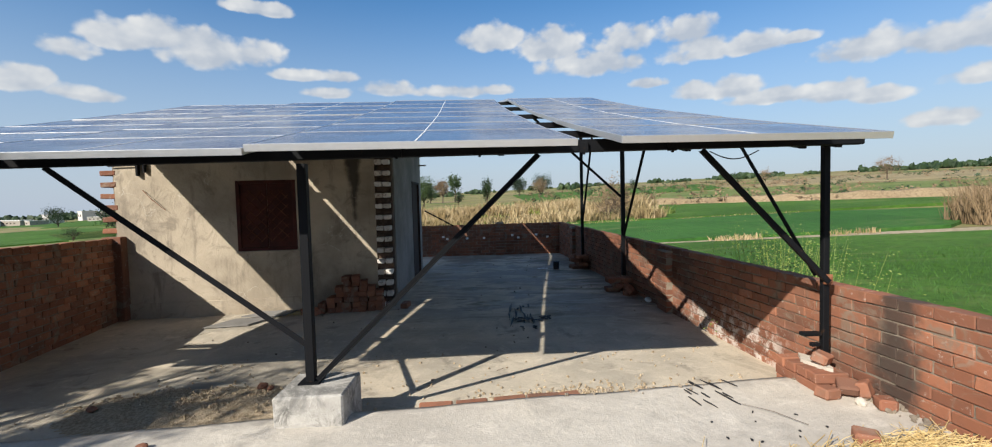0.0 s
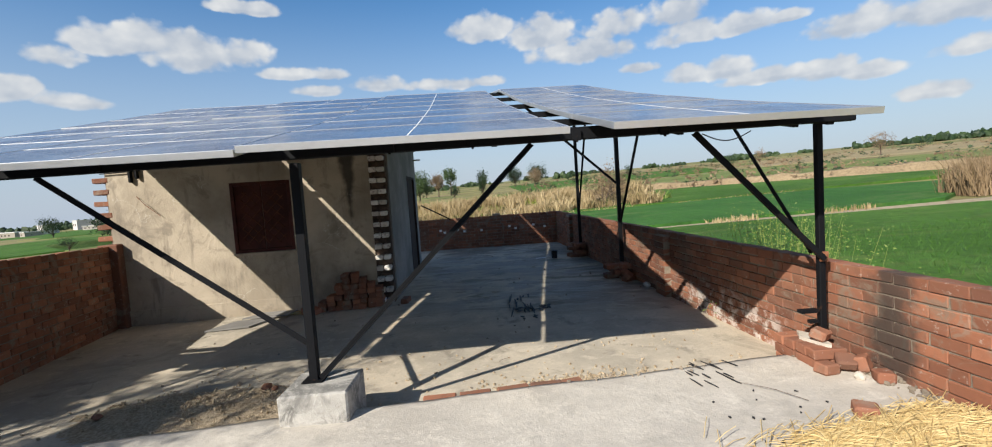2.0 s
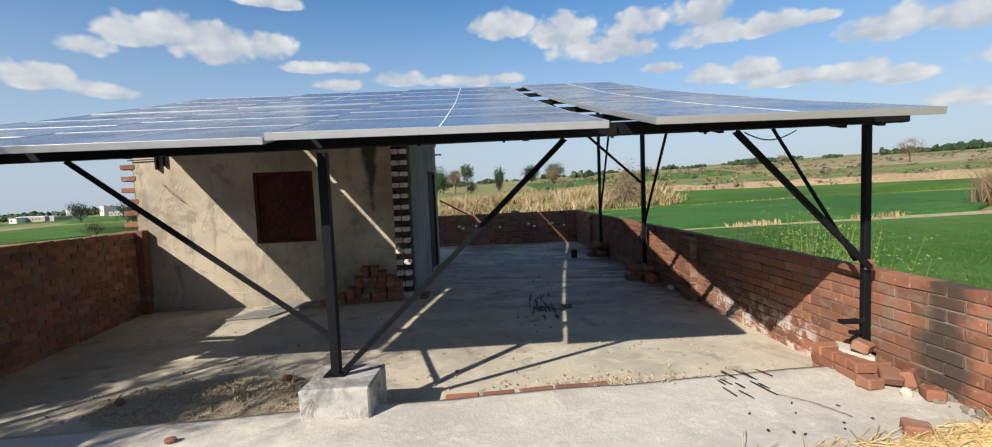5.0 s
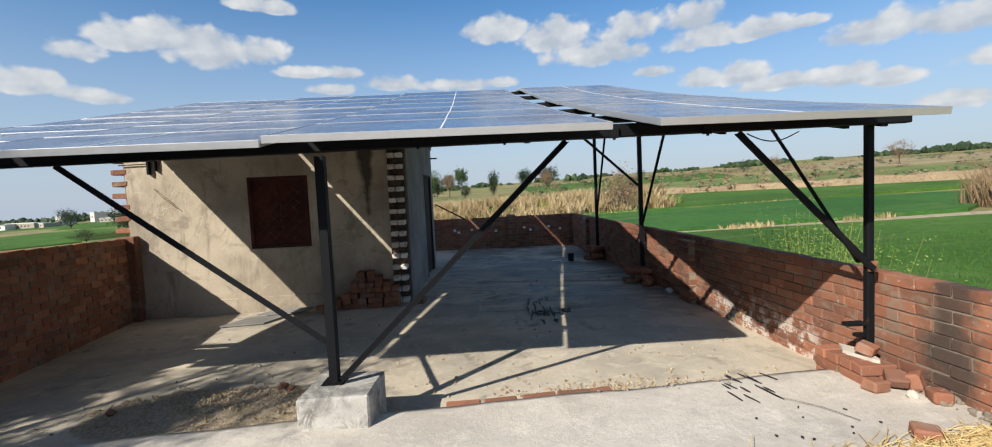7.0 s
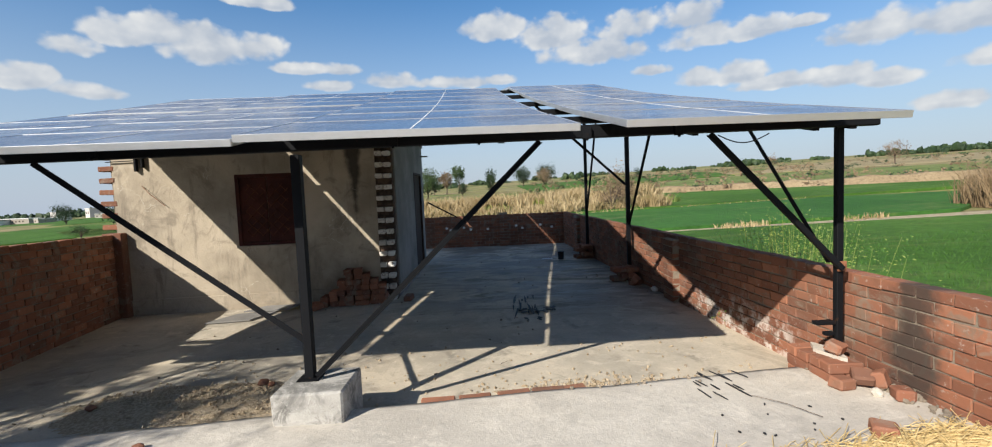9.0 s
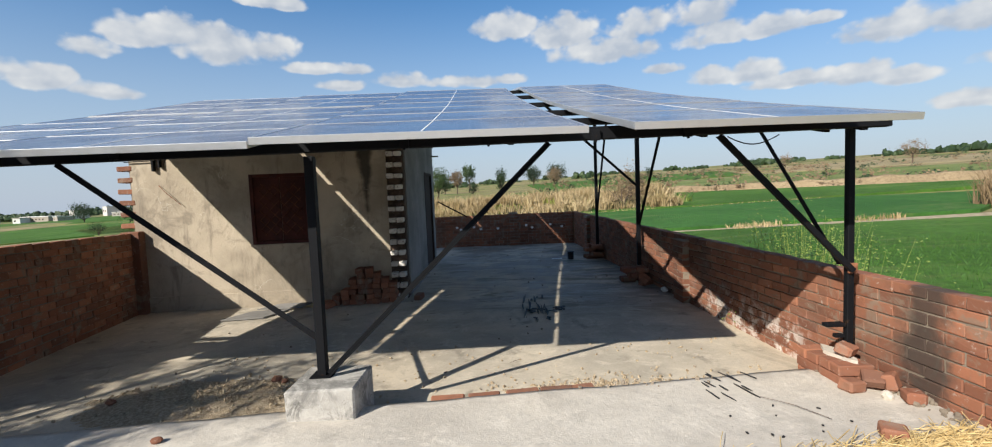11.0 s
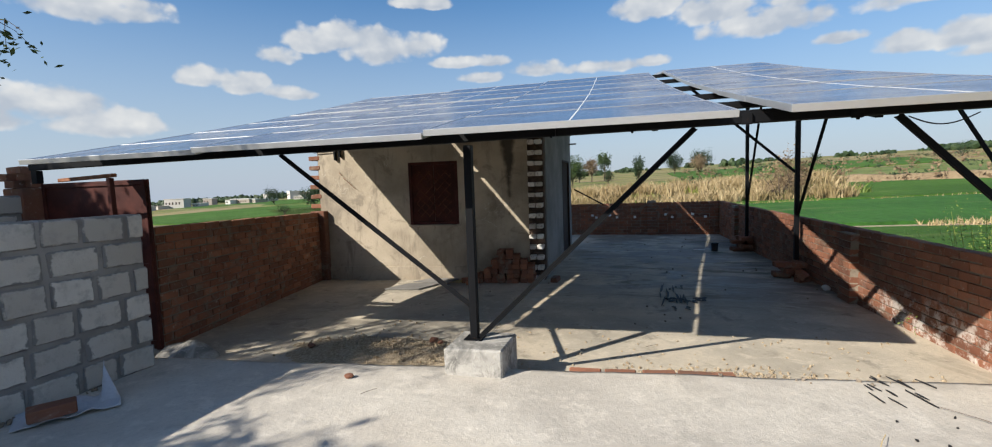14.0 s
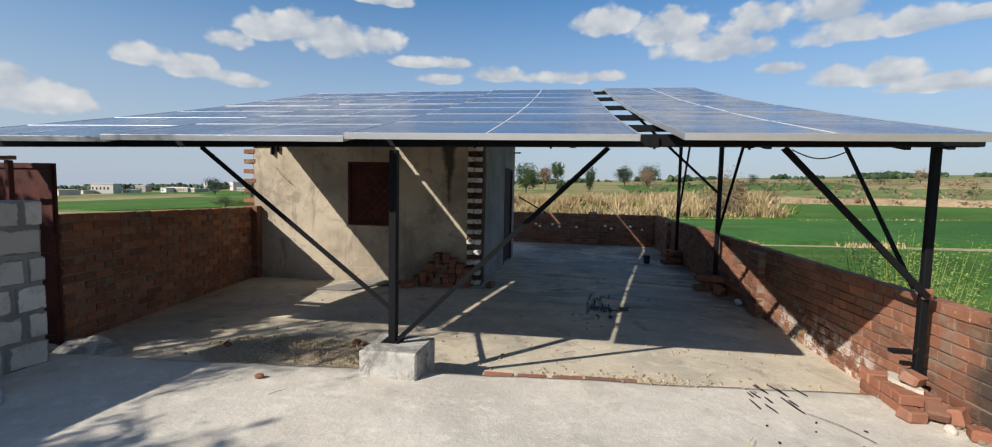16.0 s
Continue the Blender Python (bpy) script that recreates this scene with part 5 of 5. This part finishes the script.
# earth bank between the terraces of fields
bm = bmesh.new()
line = [(14, 100), (36, 101), (52, 86), (63, 77), (84, 68), (130, 58)]
prev = None
for i in range(len(line) - 1):
    for s in range(12):
        f = s / 12
        x = line[i][0] + (line[i + 1][0] - line[i][0]) * f
        y = line[i][1] + (line[i + 1][1] - line[i][1]) * f
        w = 1.0 + 0.4 * noise.noise(Vector((x * 0.3, y * 0.3, 0)))
        row = [bm.verts.new((x - 0.6, y - 1.2, land(x, y) - 0.1)), bm.verts.new((x, y, land(x, y) + 1.2 * w)), bm.verts.new((x + 0.7, y + 1.5, land(x, y) + 1.3 * w)), bm.verts.new((x + 3, y + 6, land(x, y) - 0.1))]
        if prev:
            for j in range(3):
                bm.faces.new((prev[j], row[j], row[j + 1], prev[j + 1]))
        prev = row
solo("earth_bank", bm, M_BANK, "eroded dry earth bank between the fields", "bank", "structure")


def blades(name, spots, hgt, material, label, cat, seed, spread=0.35, wid=0.05, lean=0.25):
    """Upright blades: spots of (x, y, count, radius x, radius y)."""
    r = random.Random(seed)
    vs, fs = [], []
    for cx, cy, n, rx, ry in spots:
        tall = r.uniform(0.75, 1.2)
        for _ in range(n):
            x, y = cx + r.uniform(-rx, rx), cy + r.uniform(-ry, ry)
            h = hgt * tall * r.uniform(0.5, 1.15)
            a = r.uniform(0, math.pi)
            w = Vector((math.cos(a), math.sin(a), 0)) * wid * r.uniform(0.6, 1.4)
            l = Vector((r.gauss(0, lean), r.gauss(0, lean), 0)) * h
            p = Vector((x, y, land(x, y)))
            k = len(vs)
            vs += [tuple(p - w), tuple(p + w), tuple(p + l * 0.4 + w * 0.7 + Vector((0, 0, h * 0.6))), tuple(p + l * 0.4 - w * 0.7 + Vector((0, 0, h * 0.6))), tuple(p + l + Vector((0, 0, h)))]
            fs += [(k, k + 1, k + 2, k + 3), (k + 3, k + 2, k + 4)]
    me = bpy.data.meshes.new(name)
    me.from_pydata(vs, [], fs)
    me.materials.append(material)
    return tagged(new(name, me), label, cat, kind="stuff")


r = random.Random(29)
near_band = [(r.uniform(-20, 26), r.uniform(58, 66), 110, r.uniform(0.7, 2.4), r.uniform(0.5, 1.4)) for _ in range(75)]
far_band = [(r.uniform(-26, 34), r.uniform(78, 98), 120, r.uniform(0.8, 2.6), r.uniform(0.6, 2.0)) for _ in range(90)]
blades("reeds", near_band, 1.7, M_REED, "dense stand of dry tan reeds beyond the back parapet", "reeds", 31, wid=0.07, lean=0.32)
blades("reeds", far_band, 2.5, M_REED, "far stand of dry tan reeds in the fields", "reeds", 32, wid=0.10, lean=0.3)
blades("reeds", [(r.uniform(-24, 30), r.uniform(60, 90), 60, 1.6, 0.9) for _ in range(40)], 1.2, M_MUSTARD, "yellow-green undergrowth among the reeds", "reeds", 34, wid=0.08, lean=0.4)
blades("reeds", [(46, 33, 1500, 3, 2.0), (52, 36, 1500, 4, 3), (60, 38, 1200, 5, 3)], 3.0, M_LEAFDRY, "clump of dry tan reeds by the dirt track", "reeds", 33, wid=0.035, lean=0.3)
blades("dry_grass", [(13, 31, 260, 1.6, 0.6), (22, 31, 160, 2, 0.6), (16, 55, 200, 6, 0.6), (34, 53, 200, 8, 0.5), (31, 30, 120, 2, 0.5)], 0.6, M_REED, "tufts of dry grass along the field edges", "grass", 35, wid=0.04)
blades("wheat", [(9.5, 9, 12000, 3.4, 7), (15, 13, 11000, 4.5, 9), (24, 13, 7000, 6, 7), (11, 22, 5000, 5, 6)], 0.47, M_WHEAT, "young green wheat blades beside the building", "wheat", 37, wid=0.02, lean=0.4)


def crown(bm, c, rx, rz, n, size, r, gaps=0.25):
    """Clumps of small leaves round limbs, uneven, with gaps."""
    clumps = []
    for _ in range(max(6, n // 40)):
        v = Vector((r.gauss(0, 1), r.gauss(0, 1), r.gauss(0, 1))).normalized() * r.uniform(0.35, 1.0)
        clumps.append((Vector(c) + Vector((v.x * rx, v.y * rx, v.z * rz)), r.uniform(0.16, 0.34)))
    for _ in range(n):
        cc, k = r.choice(clumps)
        p = cc + Vector((r.gauss(0, 1) * rx, r.gauss(0, 1) * rx, r.gauss(0, 1) * rz)) * k * 0.75
        a = Vector((r.gauss(0, 1), r.gauss(0, 1), r.gauss(0, 1))).normalized()
        b = a.orthogonal().normalized()
        s = size * r.uniform(0.6, 1.4)
        q = [bm.verts.new(p + a * s), bm.verts.new(p + b * s * 0.55), bm.verts.new(p - a * s), bm.verts.new(p - b * s * 0.55)]
        bm.faces.new(q)


def far_tree(h, w, leafm, label, seed, at, squash=1.0, n=900, bare=0.3):
    r = random.Random(seed)
    t = thing("tree", pose(at[0], at[1], land(*at) - 0.05), label, "tree")
    bm = bmesh.new()
    th = h * bare
    tube(bm, [(0, 0, 0), (0.02 * h, 0.01 * h, th), (0.0, 0.02 * h, h * 0.65)], [0.03 * h, 0.022 * h, 0.008 * h], 7)
    for i in range(6):
        a = r.uniform(0, 6.28)
        e = Vector((math.cos(a) * w * 0.4, math.sin(a) * w * 0.4, r.uniform(0.5, 0.85) * h))
        tube(bm, [(0.01 * h, 0.01 * h, th * r.uniform(0.8, 1.3)), tuple(e * 0.6 + Vector((0, 0, 0.08 * h))), tuple(e)], [0.014 * h, 0.009 * h, 0.003 * h], 5)
    part("trunk", bm, M_BARK, t)
    bm = bmesh.new()
    crown(bm, (0, 0, (th + h) / 2 + 0.05 * h), w / 2, (h - th) / 2 * squash, int(n * 2.2), h * 0.026, r)
    part("crown", bm, leafm, t)
    return t


TREES = [
    (13, 11, M_LEAFDK, "spreading dark green tree far off in the fields", (28, 330), 1400, 0.15), (11, 12, M_LEAFDRY, "leafless brown tree far off in the fields", (42, 326), 1200, 0.15),
    (14, 14, M_LEAFDK, "spreading dark green tree far off in the fields", (46, 345), 1400, 0.12),
    (11, 5, M_LEAFDK, "slim dark conifer-like tree in the fields", (4.0, 215), 800, 0.08), (6.5, 5, M_LEAFDK, "low dark bushy tree in the fields", (-8, 190), 600, 0.1),
    (12, 10, M_LEAF, "green tree beyond the reeds", (-24, 205), 1100, 0.12), (12, 8, M_LEAFDRY, "tree with tan winter leaves", (-20, 260), 900, 0.3),
    (15, 9, M_LEAF, "tall thin-crowned tree beyond the reeds", (-14, 275), 700, 0.4), (10, 9, M_LEAFDK, "dark tree beyond the reeds", (-27, 262), 900, 0.15),
    (7, 6, M_LEAFDK, "small tree on the plain", (94, 284), 500, 0.2), (8, 7, M_LEAFDRY, "bare scrub tree on the plain", (150, 240), 500, 0.3), (7, 7, M_LEAFDK, "small tree on the plain", (118, 210), 500, 0.2),
    (9, 9, M_LEAFDRY, "bare scrub tree on the plain", (172, 190), 600, 0.35), (5, 5, M_LEAFDRY, "dry bush at the field edge", (19, 60), 500, 0.05), (6, 5, M_LEAFDRY, "dry bush at the field edge", (22, 66), 600, 0.05),
    (2.2, 1.6, M_LEAFDRY, "small dry shrub in the green field", (30, 66), 160, 0.2),
    (6.5, 8, M_LEAFDK, "dark round tree west of the building", (-92, 118), 800, 0.2), (9, 12, M_LEAFDK, "dark round tree west of the building", (-150, 205), 900, 0.15),
    (9, 11, M_LEAFDK, "dark round tree west of the building", (-190, 215), 900, 0.15), (9, 11, M_LEAFDK, "dark round tree west of the building", (-132, 215), 900, 0.15),
    (3.0, 3.2, M_LEAFDRY, "bare twiggy bush west of the building", (-62, 84), 260, 0.1), (3.4, 3.4, M_LEAFDK, "low bush west of the building", (-78, 88), 300, 0.1),
    (3.2, 3.0, M_LEAFDRY, "bare twiggy bush west of the building", (-54, 86), 260, 0.1),
]
for i, (h, w, mm_, lab, at, n, bare) in enumerate(TREES):
    far_tree(h, w, mm_, lab, 100 + i, at, n=n, bare=bare)

# scrub scattered over the dry plain
for nm, mat_, num, seed, lab in (("scrub", M_LEAFDRY, 330, 61, "scattered leafless brown scrub on the plain"), ("scrub", M_LEAFDK, 150, 62, "scattered low dark bushes on the plain")):
    r = random.Random(seed)
    bm = bmesh.new()
    for _ in range(num):
        a, R = radians(r.uniform(6, 58)), 95 * (r.uniform(1.0, 5.2) ** 1.0)
        x, y = R * math.sin(a), R * math.cos(a)
        s = r.uniform(0.5, 1.6) * (1 + R / 500)
        crown(bm, (x, y, land(x, y) + s * 0.5), s * r.uniform(0.8, 1.8), s * 0.6, 34, s * 0.22, r)
    solo(nm, bm, mat_, lab, "bushes", "stuff")

# distant woods along the skyline
bm = bmesh.new()
r = random.Random(55)
for k in range(420):
    a = radians(r.choice((r.uniform(-60, 0), r.uniform(-60, 60), r.uniform(26.5, 32.5), r.uniform(39, 54), r.uniform(-58, -34))))
    R = r.uniform(650, 1300)
    x, y = R * math.sin(a), R * math.cos(a)
    s = r.uniform(3, 8)
    for j in range(7):
        mm = Matrix.Translation((x + r.gauss(0, s), y + r.gauss(0, s), land(x, y) + s * r.uniform(0.2, 0.8))) @ Euler((r.random() * 6, r.random() * 6, 0)).to_matrix().to_4x4() @ Matrix.Diagonal((s, s * 0.8, s * 0.6, 1))
        bmesh.ops.create_icosphere(bm, subdivisions=1, radius=0.7, matrix=mm)
for v in bm.verts:
    v.co += Vector((r.gauss(0, 0.5), r.gauss(0, 0.5), r.gauss(0, 0.5)))
solo("far_woods", bm, M_LEAFDK, "thin belts of dark trees along the horizon", "woods", "stuff")

# town on the western skyline
for i in range(15):
    a = radians(-53 + i * 1.25 + r.uniform(-1.6, 1.6))
    R = r.uniform(430, 560)
    x, y = R * math.sin(a), R * math.cos(a)
    w, d, h = r.choice((6, 9, 14, 20)) * r.uniform(0.8, 1.2), r.uniform(7, 12), r.choice((3, 4, 4, 6.5, 8))
    t = thing("house", pose(x, y, land(x, y) - 0.3, 0, 0, r.uniform(-30, 30)), "pale flat-roofed village house far off", "house", "village houses")
    part("wall", boxes(((-w / 2, -d / 2, 0), (w / 2, d / 2, h))), M_TOWN, t)
    part("roof", boxes(((-w / 2 - 0.3, -d / 2 - 0.3, h), (w / 2 + 0.3, d / 2 + 0.3, h + 0.5))), M_TOWN, t)
    for j in range(int(w / 3)):
        part("window", boxes(((-w / 2 + 1 + j * 2.8, -d / 2 - 0.06, h * 0.45), (-w / 2 + 2.2 + j * 2.8, -d / 2 - 0.002, h * 0.7))), M_DARK, t)
mach = thing("excavator", pose(150, 118, land(150, 118), 0, 0, 20), "orange digger parked on the far bank", "digger")
part("body", boxes(((-1.6, -1.2, 0.9), (1.4, 1.2, 2.3)), ((0.1, -1.1, 2.3), (1.2, 0.2, 3.1)), bev=0.1), M_ORANGE, mach)
part("track", boxes(((-1.9, -1.4, 0), (1.7, -0.8, 0.85)), bev=0.2), M_TAR, mach)
part("track", boxes(((-1.9, 0.8, 0), (1.7, 1.4, 0.85)), bev=0.2), M_TAR, mach)
bm = bmesh.new()
bar(bm, (1.2, 0, 1.6), (4.0, 0, 3.6), 0.4, 0.5)
bar(bm, (4.0, 0, 3.6), (5.6, 0, 1.2), 0.35, 0.4)
part("arm", bm, M_ORANGE, mach)

# flowering weeds just outside the east parapet
def weed(at, h, seed):
    r = random.Random(seed)
    base = land(*at)
    t = thing("mustard_bush", pose(at[0], at[1], base), "tall straggly mustard weed with yellow-green tips", "bush", "weeds by the parapet")
    bm, lv = bmesh.new(), bmesh.new()
    for i in range(26):
        a = r.uniform(0, 6.28)
        sp = r.uniform(0.2, 1.0)
        e = Vector((math.cos(a) * sp, math.sin(a) * sp, h * r.uniform(0.72, 1.0)))
        tube(bm, [(e.x * 0.1, e.y * 0.1, 0), (e.x * 0.5, e.y * 0.5, e.z * 0.6), tuple(e)], [0.008, 0.005, 0.002], 5)
        for j in range(90):
            f = r.uniform(0.66, 1.02)
            p = Vector((e.x * f, e.y * f, e.z * f)) + Vector((r.gauss(0, 0.07), r.gauss(0, 0.07), r.gauss(0, 0.07)))
            d = Vector((r.gauss(0, 1), r.gauss(0, 1), r.gauss(0, 0.6))).normalized()
            o = d.orthogonal().normalized()
            s = r.uniform(0.008, 0.02)
            lv.faces.new([lv.verts.new(p + d * s), lv.verts.new(p + o * s * 0.5), lv.verts.new(p - d * s), lv.verts.new(p - o * s * 0.5)])
    part("stems", bm, M_MUSTARD, t)
    part("leaves", lv, M_MUSTARD, t)


for i, (x, y, h) in enumerate(((5.3, -0.9, 4.42), (5.9, -0.1, 4.5), (5.0, -1.7, 4.5), (6.5, 0.6, 4.45), (5.6, -1.3, 4.35), (4.9, -2.3, 4.55))):
    weed((x, y), h, 300 + i)

# near tree south-west of the terrace; its twigs reach over the stair wall
r = random.Random(77)
tree = thing("tree", pose(-7.2, -9.6, land(-7.2, -9.6)), "sparse leafy tree leaning over the terrace, with unseen shade clumps", "tree")
tb, tl = bmesh.new(), bmesh.new()
tube(tb, [(0, 0, 0), (0.1, 0.1, 2.5), (0.35, 0.3, 4.6), (0.7, 0.6, 6.4)], [0.22, 0.18, 0.13, 0.08], 10)


def leaf(bm, p, s, r):
    d = Vector((r.gauss(0, 1), r.gauss(0, 1), r.gauss(-0.3, 0.7))).normalized()
    o = d.orthogonal().normalized()
    bm.faces.new([bm.verts.new(p + d * s), bm.verts.new(p + o * s * 0.42), bm.verts.new(p - d * s), bm.verts.new(p - o * s * 0.42)])


def limb(a, b, r0, leaves, twigs, r, spread=0.3, first=0.45):
    a, b = Vector(a), Vector(b)
    mid = (a + b) / 2 + Vector((r.gauss(0, 0.12), r.gauss(0, 0.12), r.uniform(0.05, 0.3)))
    pts = [a, a.lerp(mid, 0.6), mid, mid.lerp(b, 0.55), b]
    tube(tb, [tuple(p) for p in pts], [r0, r0 * 0.8, r0 * 0.6, r0 * 0.4, r0 * 0.15], 6)
    for _ in range(twigs):
        f = r.uniform(first, 1.0)
        p = mid.lerp(b, (f - 0.5) * 2) if f > 0.5 else a.lerp(mid, f * 2)
        e = p + Vector((r.gauss(0, spread), r.gauss(0, spread), r.gauss(-0.12, spread * 0.7)))
        tube(tb, [tuple(p), tuple(p.lerp(e, 0.5) + Vector((0, 0, 0.03))), tuple(e)], [r0 * 0.2, r0 * 0.12, 0.002], 4)
        for _ in range(leaves):
            q = p.lerp(e, r.uniform(0.3, 1.05)) + Vector((r.gauss(0, 0.05), r.gauss(0, 0.05), r.gauss(-0.03, 0.05)))
            leaf(tl, q, r.uniform(0.018, 0.036), r)


for i in range(15):
    h = r.uniform(4.2, 6.4)
    a0 = (0.35 + (h - 4.6) * 0.19, 0.3 + (h - 4.6) * 0.17, h)
    ang = r.uniform(-0.5, 1.9)
    ln = r.uniform(2.0, 3.9)
    b0 = (a0[0] + math.cos(ang) * ln, a0[1] + math.sin(ang) * ln, h + r.uniform(0.2, 1.9))
    limb(a0, b0, 0.05, 22, 30, r)
# the two twigs that come into view
limb((2.4, 1.6, 6.15), (4.77, 4.37, 6.72), 0.014, 11, 26, r, 0.13, 0.78)
limb((2.6, 1.9, 6.35), (4.64, 4.10, 5.80), 0.012, 6, 14, r, 0.12, 0.8)
limb((0.5, 0.4, 6.0), (2.5, 1.75, 6.25), 0.035, 3, 4, r)
for i in range(14):
    a0 = (0.6, 0.5, r.uniform(5.0, 6.4))
    limb(a0, (r.uniform(1.9, 3.7), r.uniform(0.9, 2.9), r.uniform(7.0, 8.8)), 0.045, 24, 34, r)
for i in range(12):
    limb((0.6, 0.4, r.uniform(5.6, 6.4)), (2.95 + r.uniform(-1.35, 1.3), -0.75 + r.uniform(-0.75, 0.6), 7.7 + r.uniform(-0.5, 0.5)), 0.04, 20, 26, r, 0.34, 0.62)
# Dense unseen leaf clumps, added to shade the slab and the left floor
for cx, cy, cz, rx, num in ((2.75, -0.95, 7.7, 0.85, 5200), (3.7, -0.75, 7.75, 0.65, 2600), (1.9, -1.3, 7.6, 0.8, 3600), (0.62, 1.85, 8.0, 0.55, 4200), (0.1, 2.5, 8.0, 0.6, 4200), (-0.3, 1.6, 7.9, 0.6, 3000)):
    limb((0.6, 0.5, 6.2), (cx, cy, cz), 0.05, 8, 10, r)
    crown(tl, (cx, cy, cz), rx, 0.5, num, 0.055, r)
part("trunk", tb, M_BARK, tree)
part("crown", tl, M_LEAF, tree)
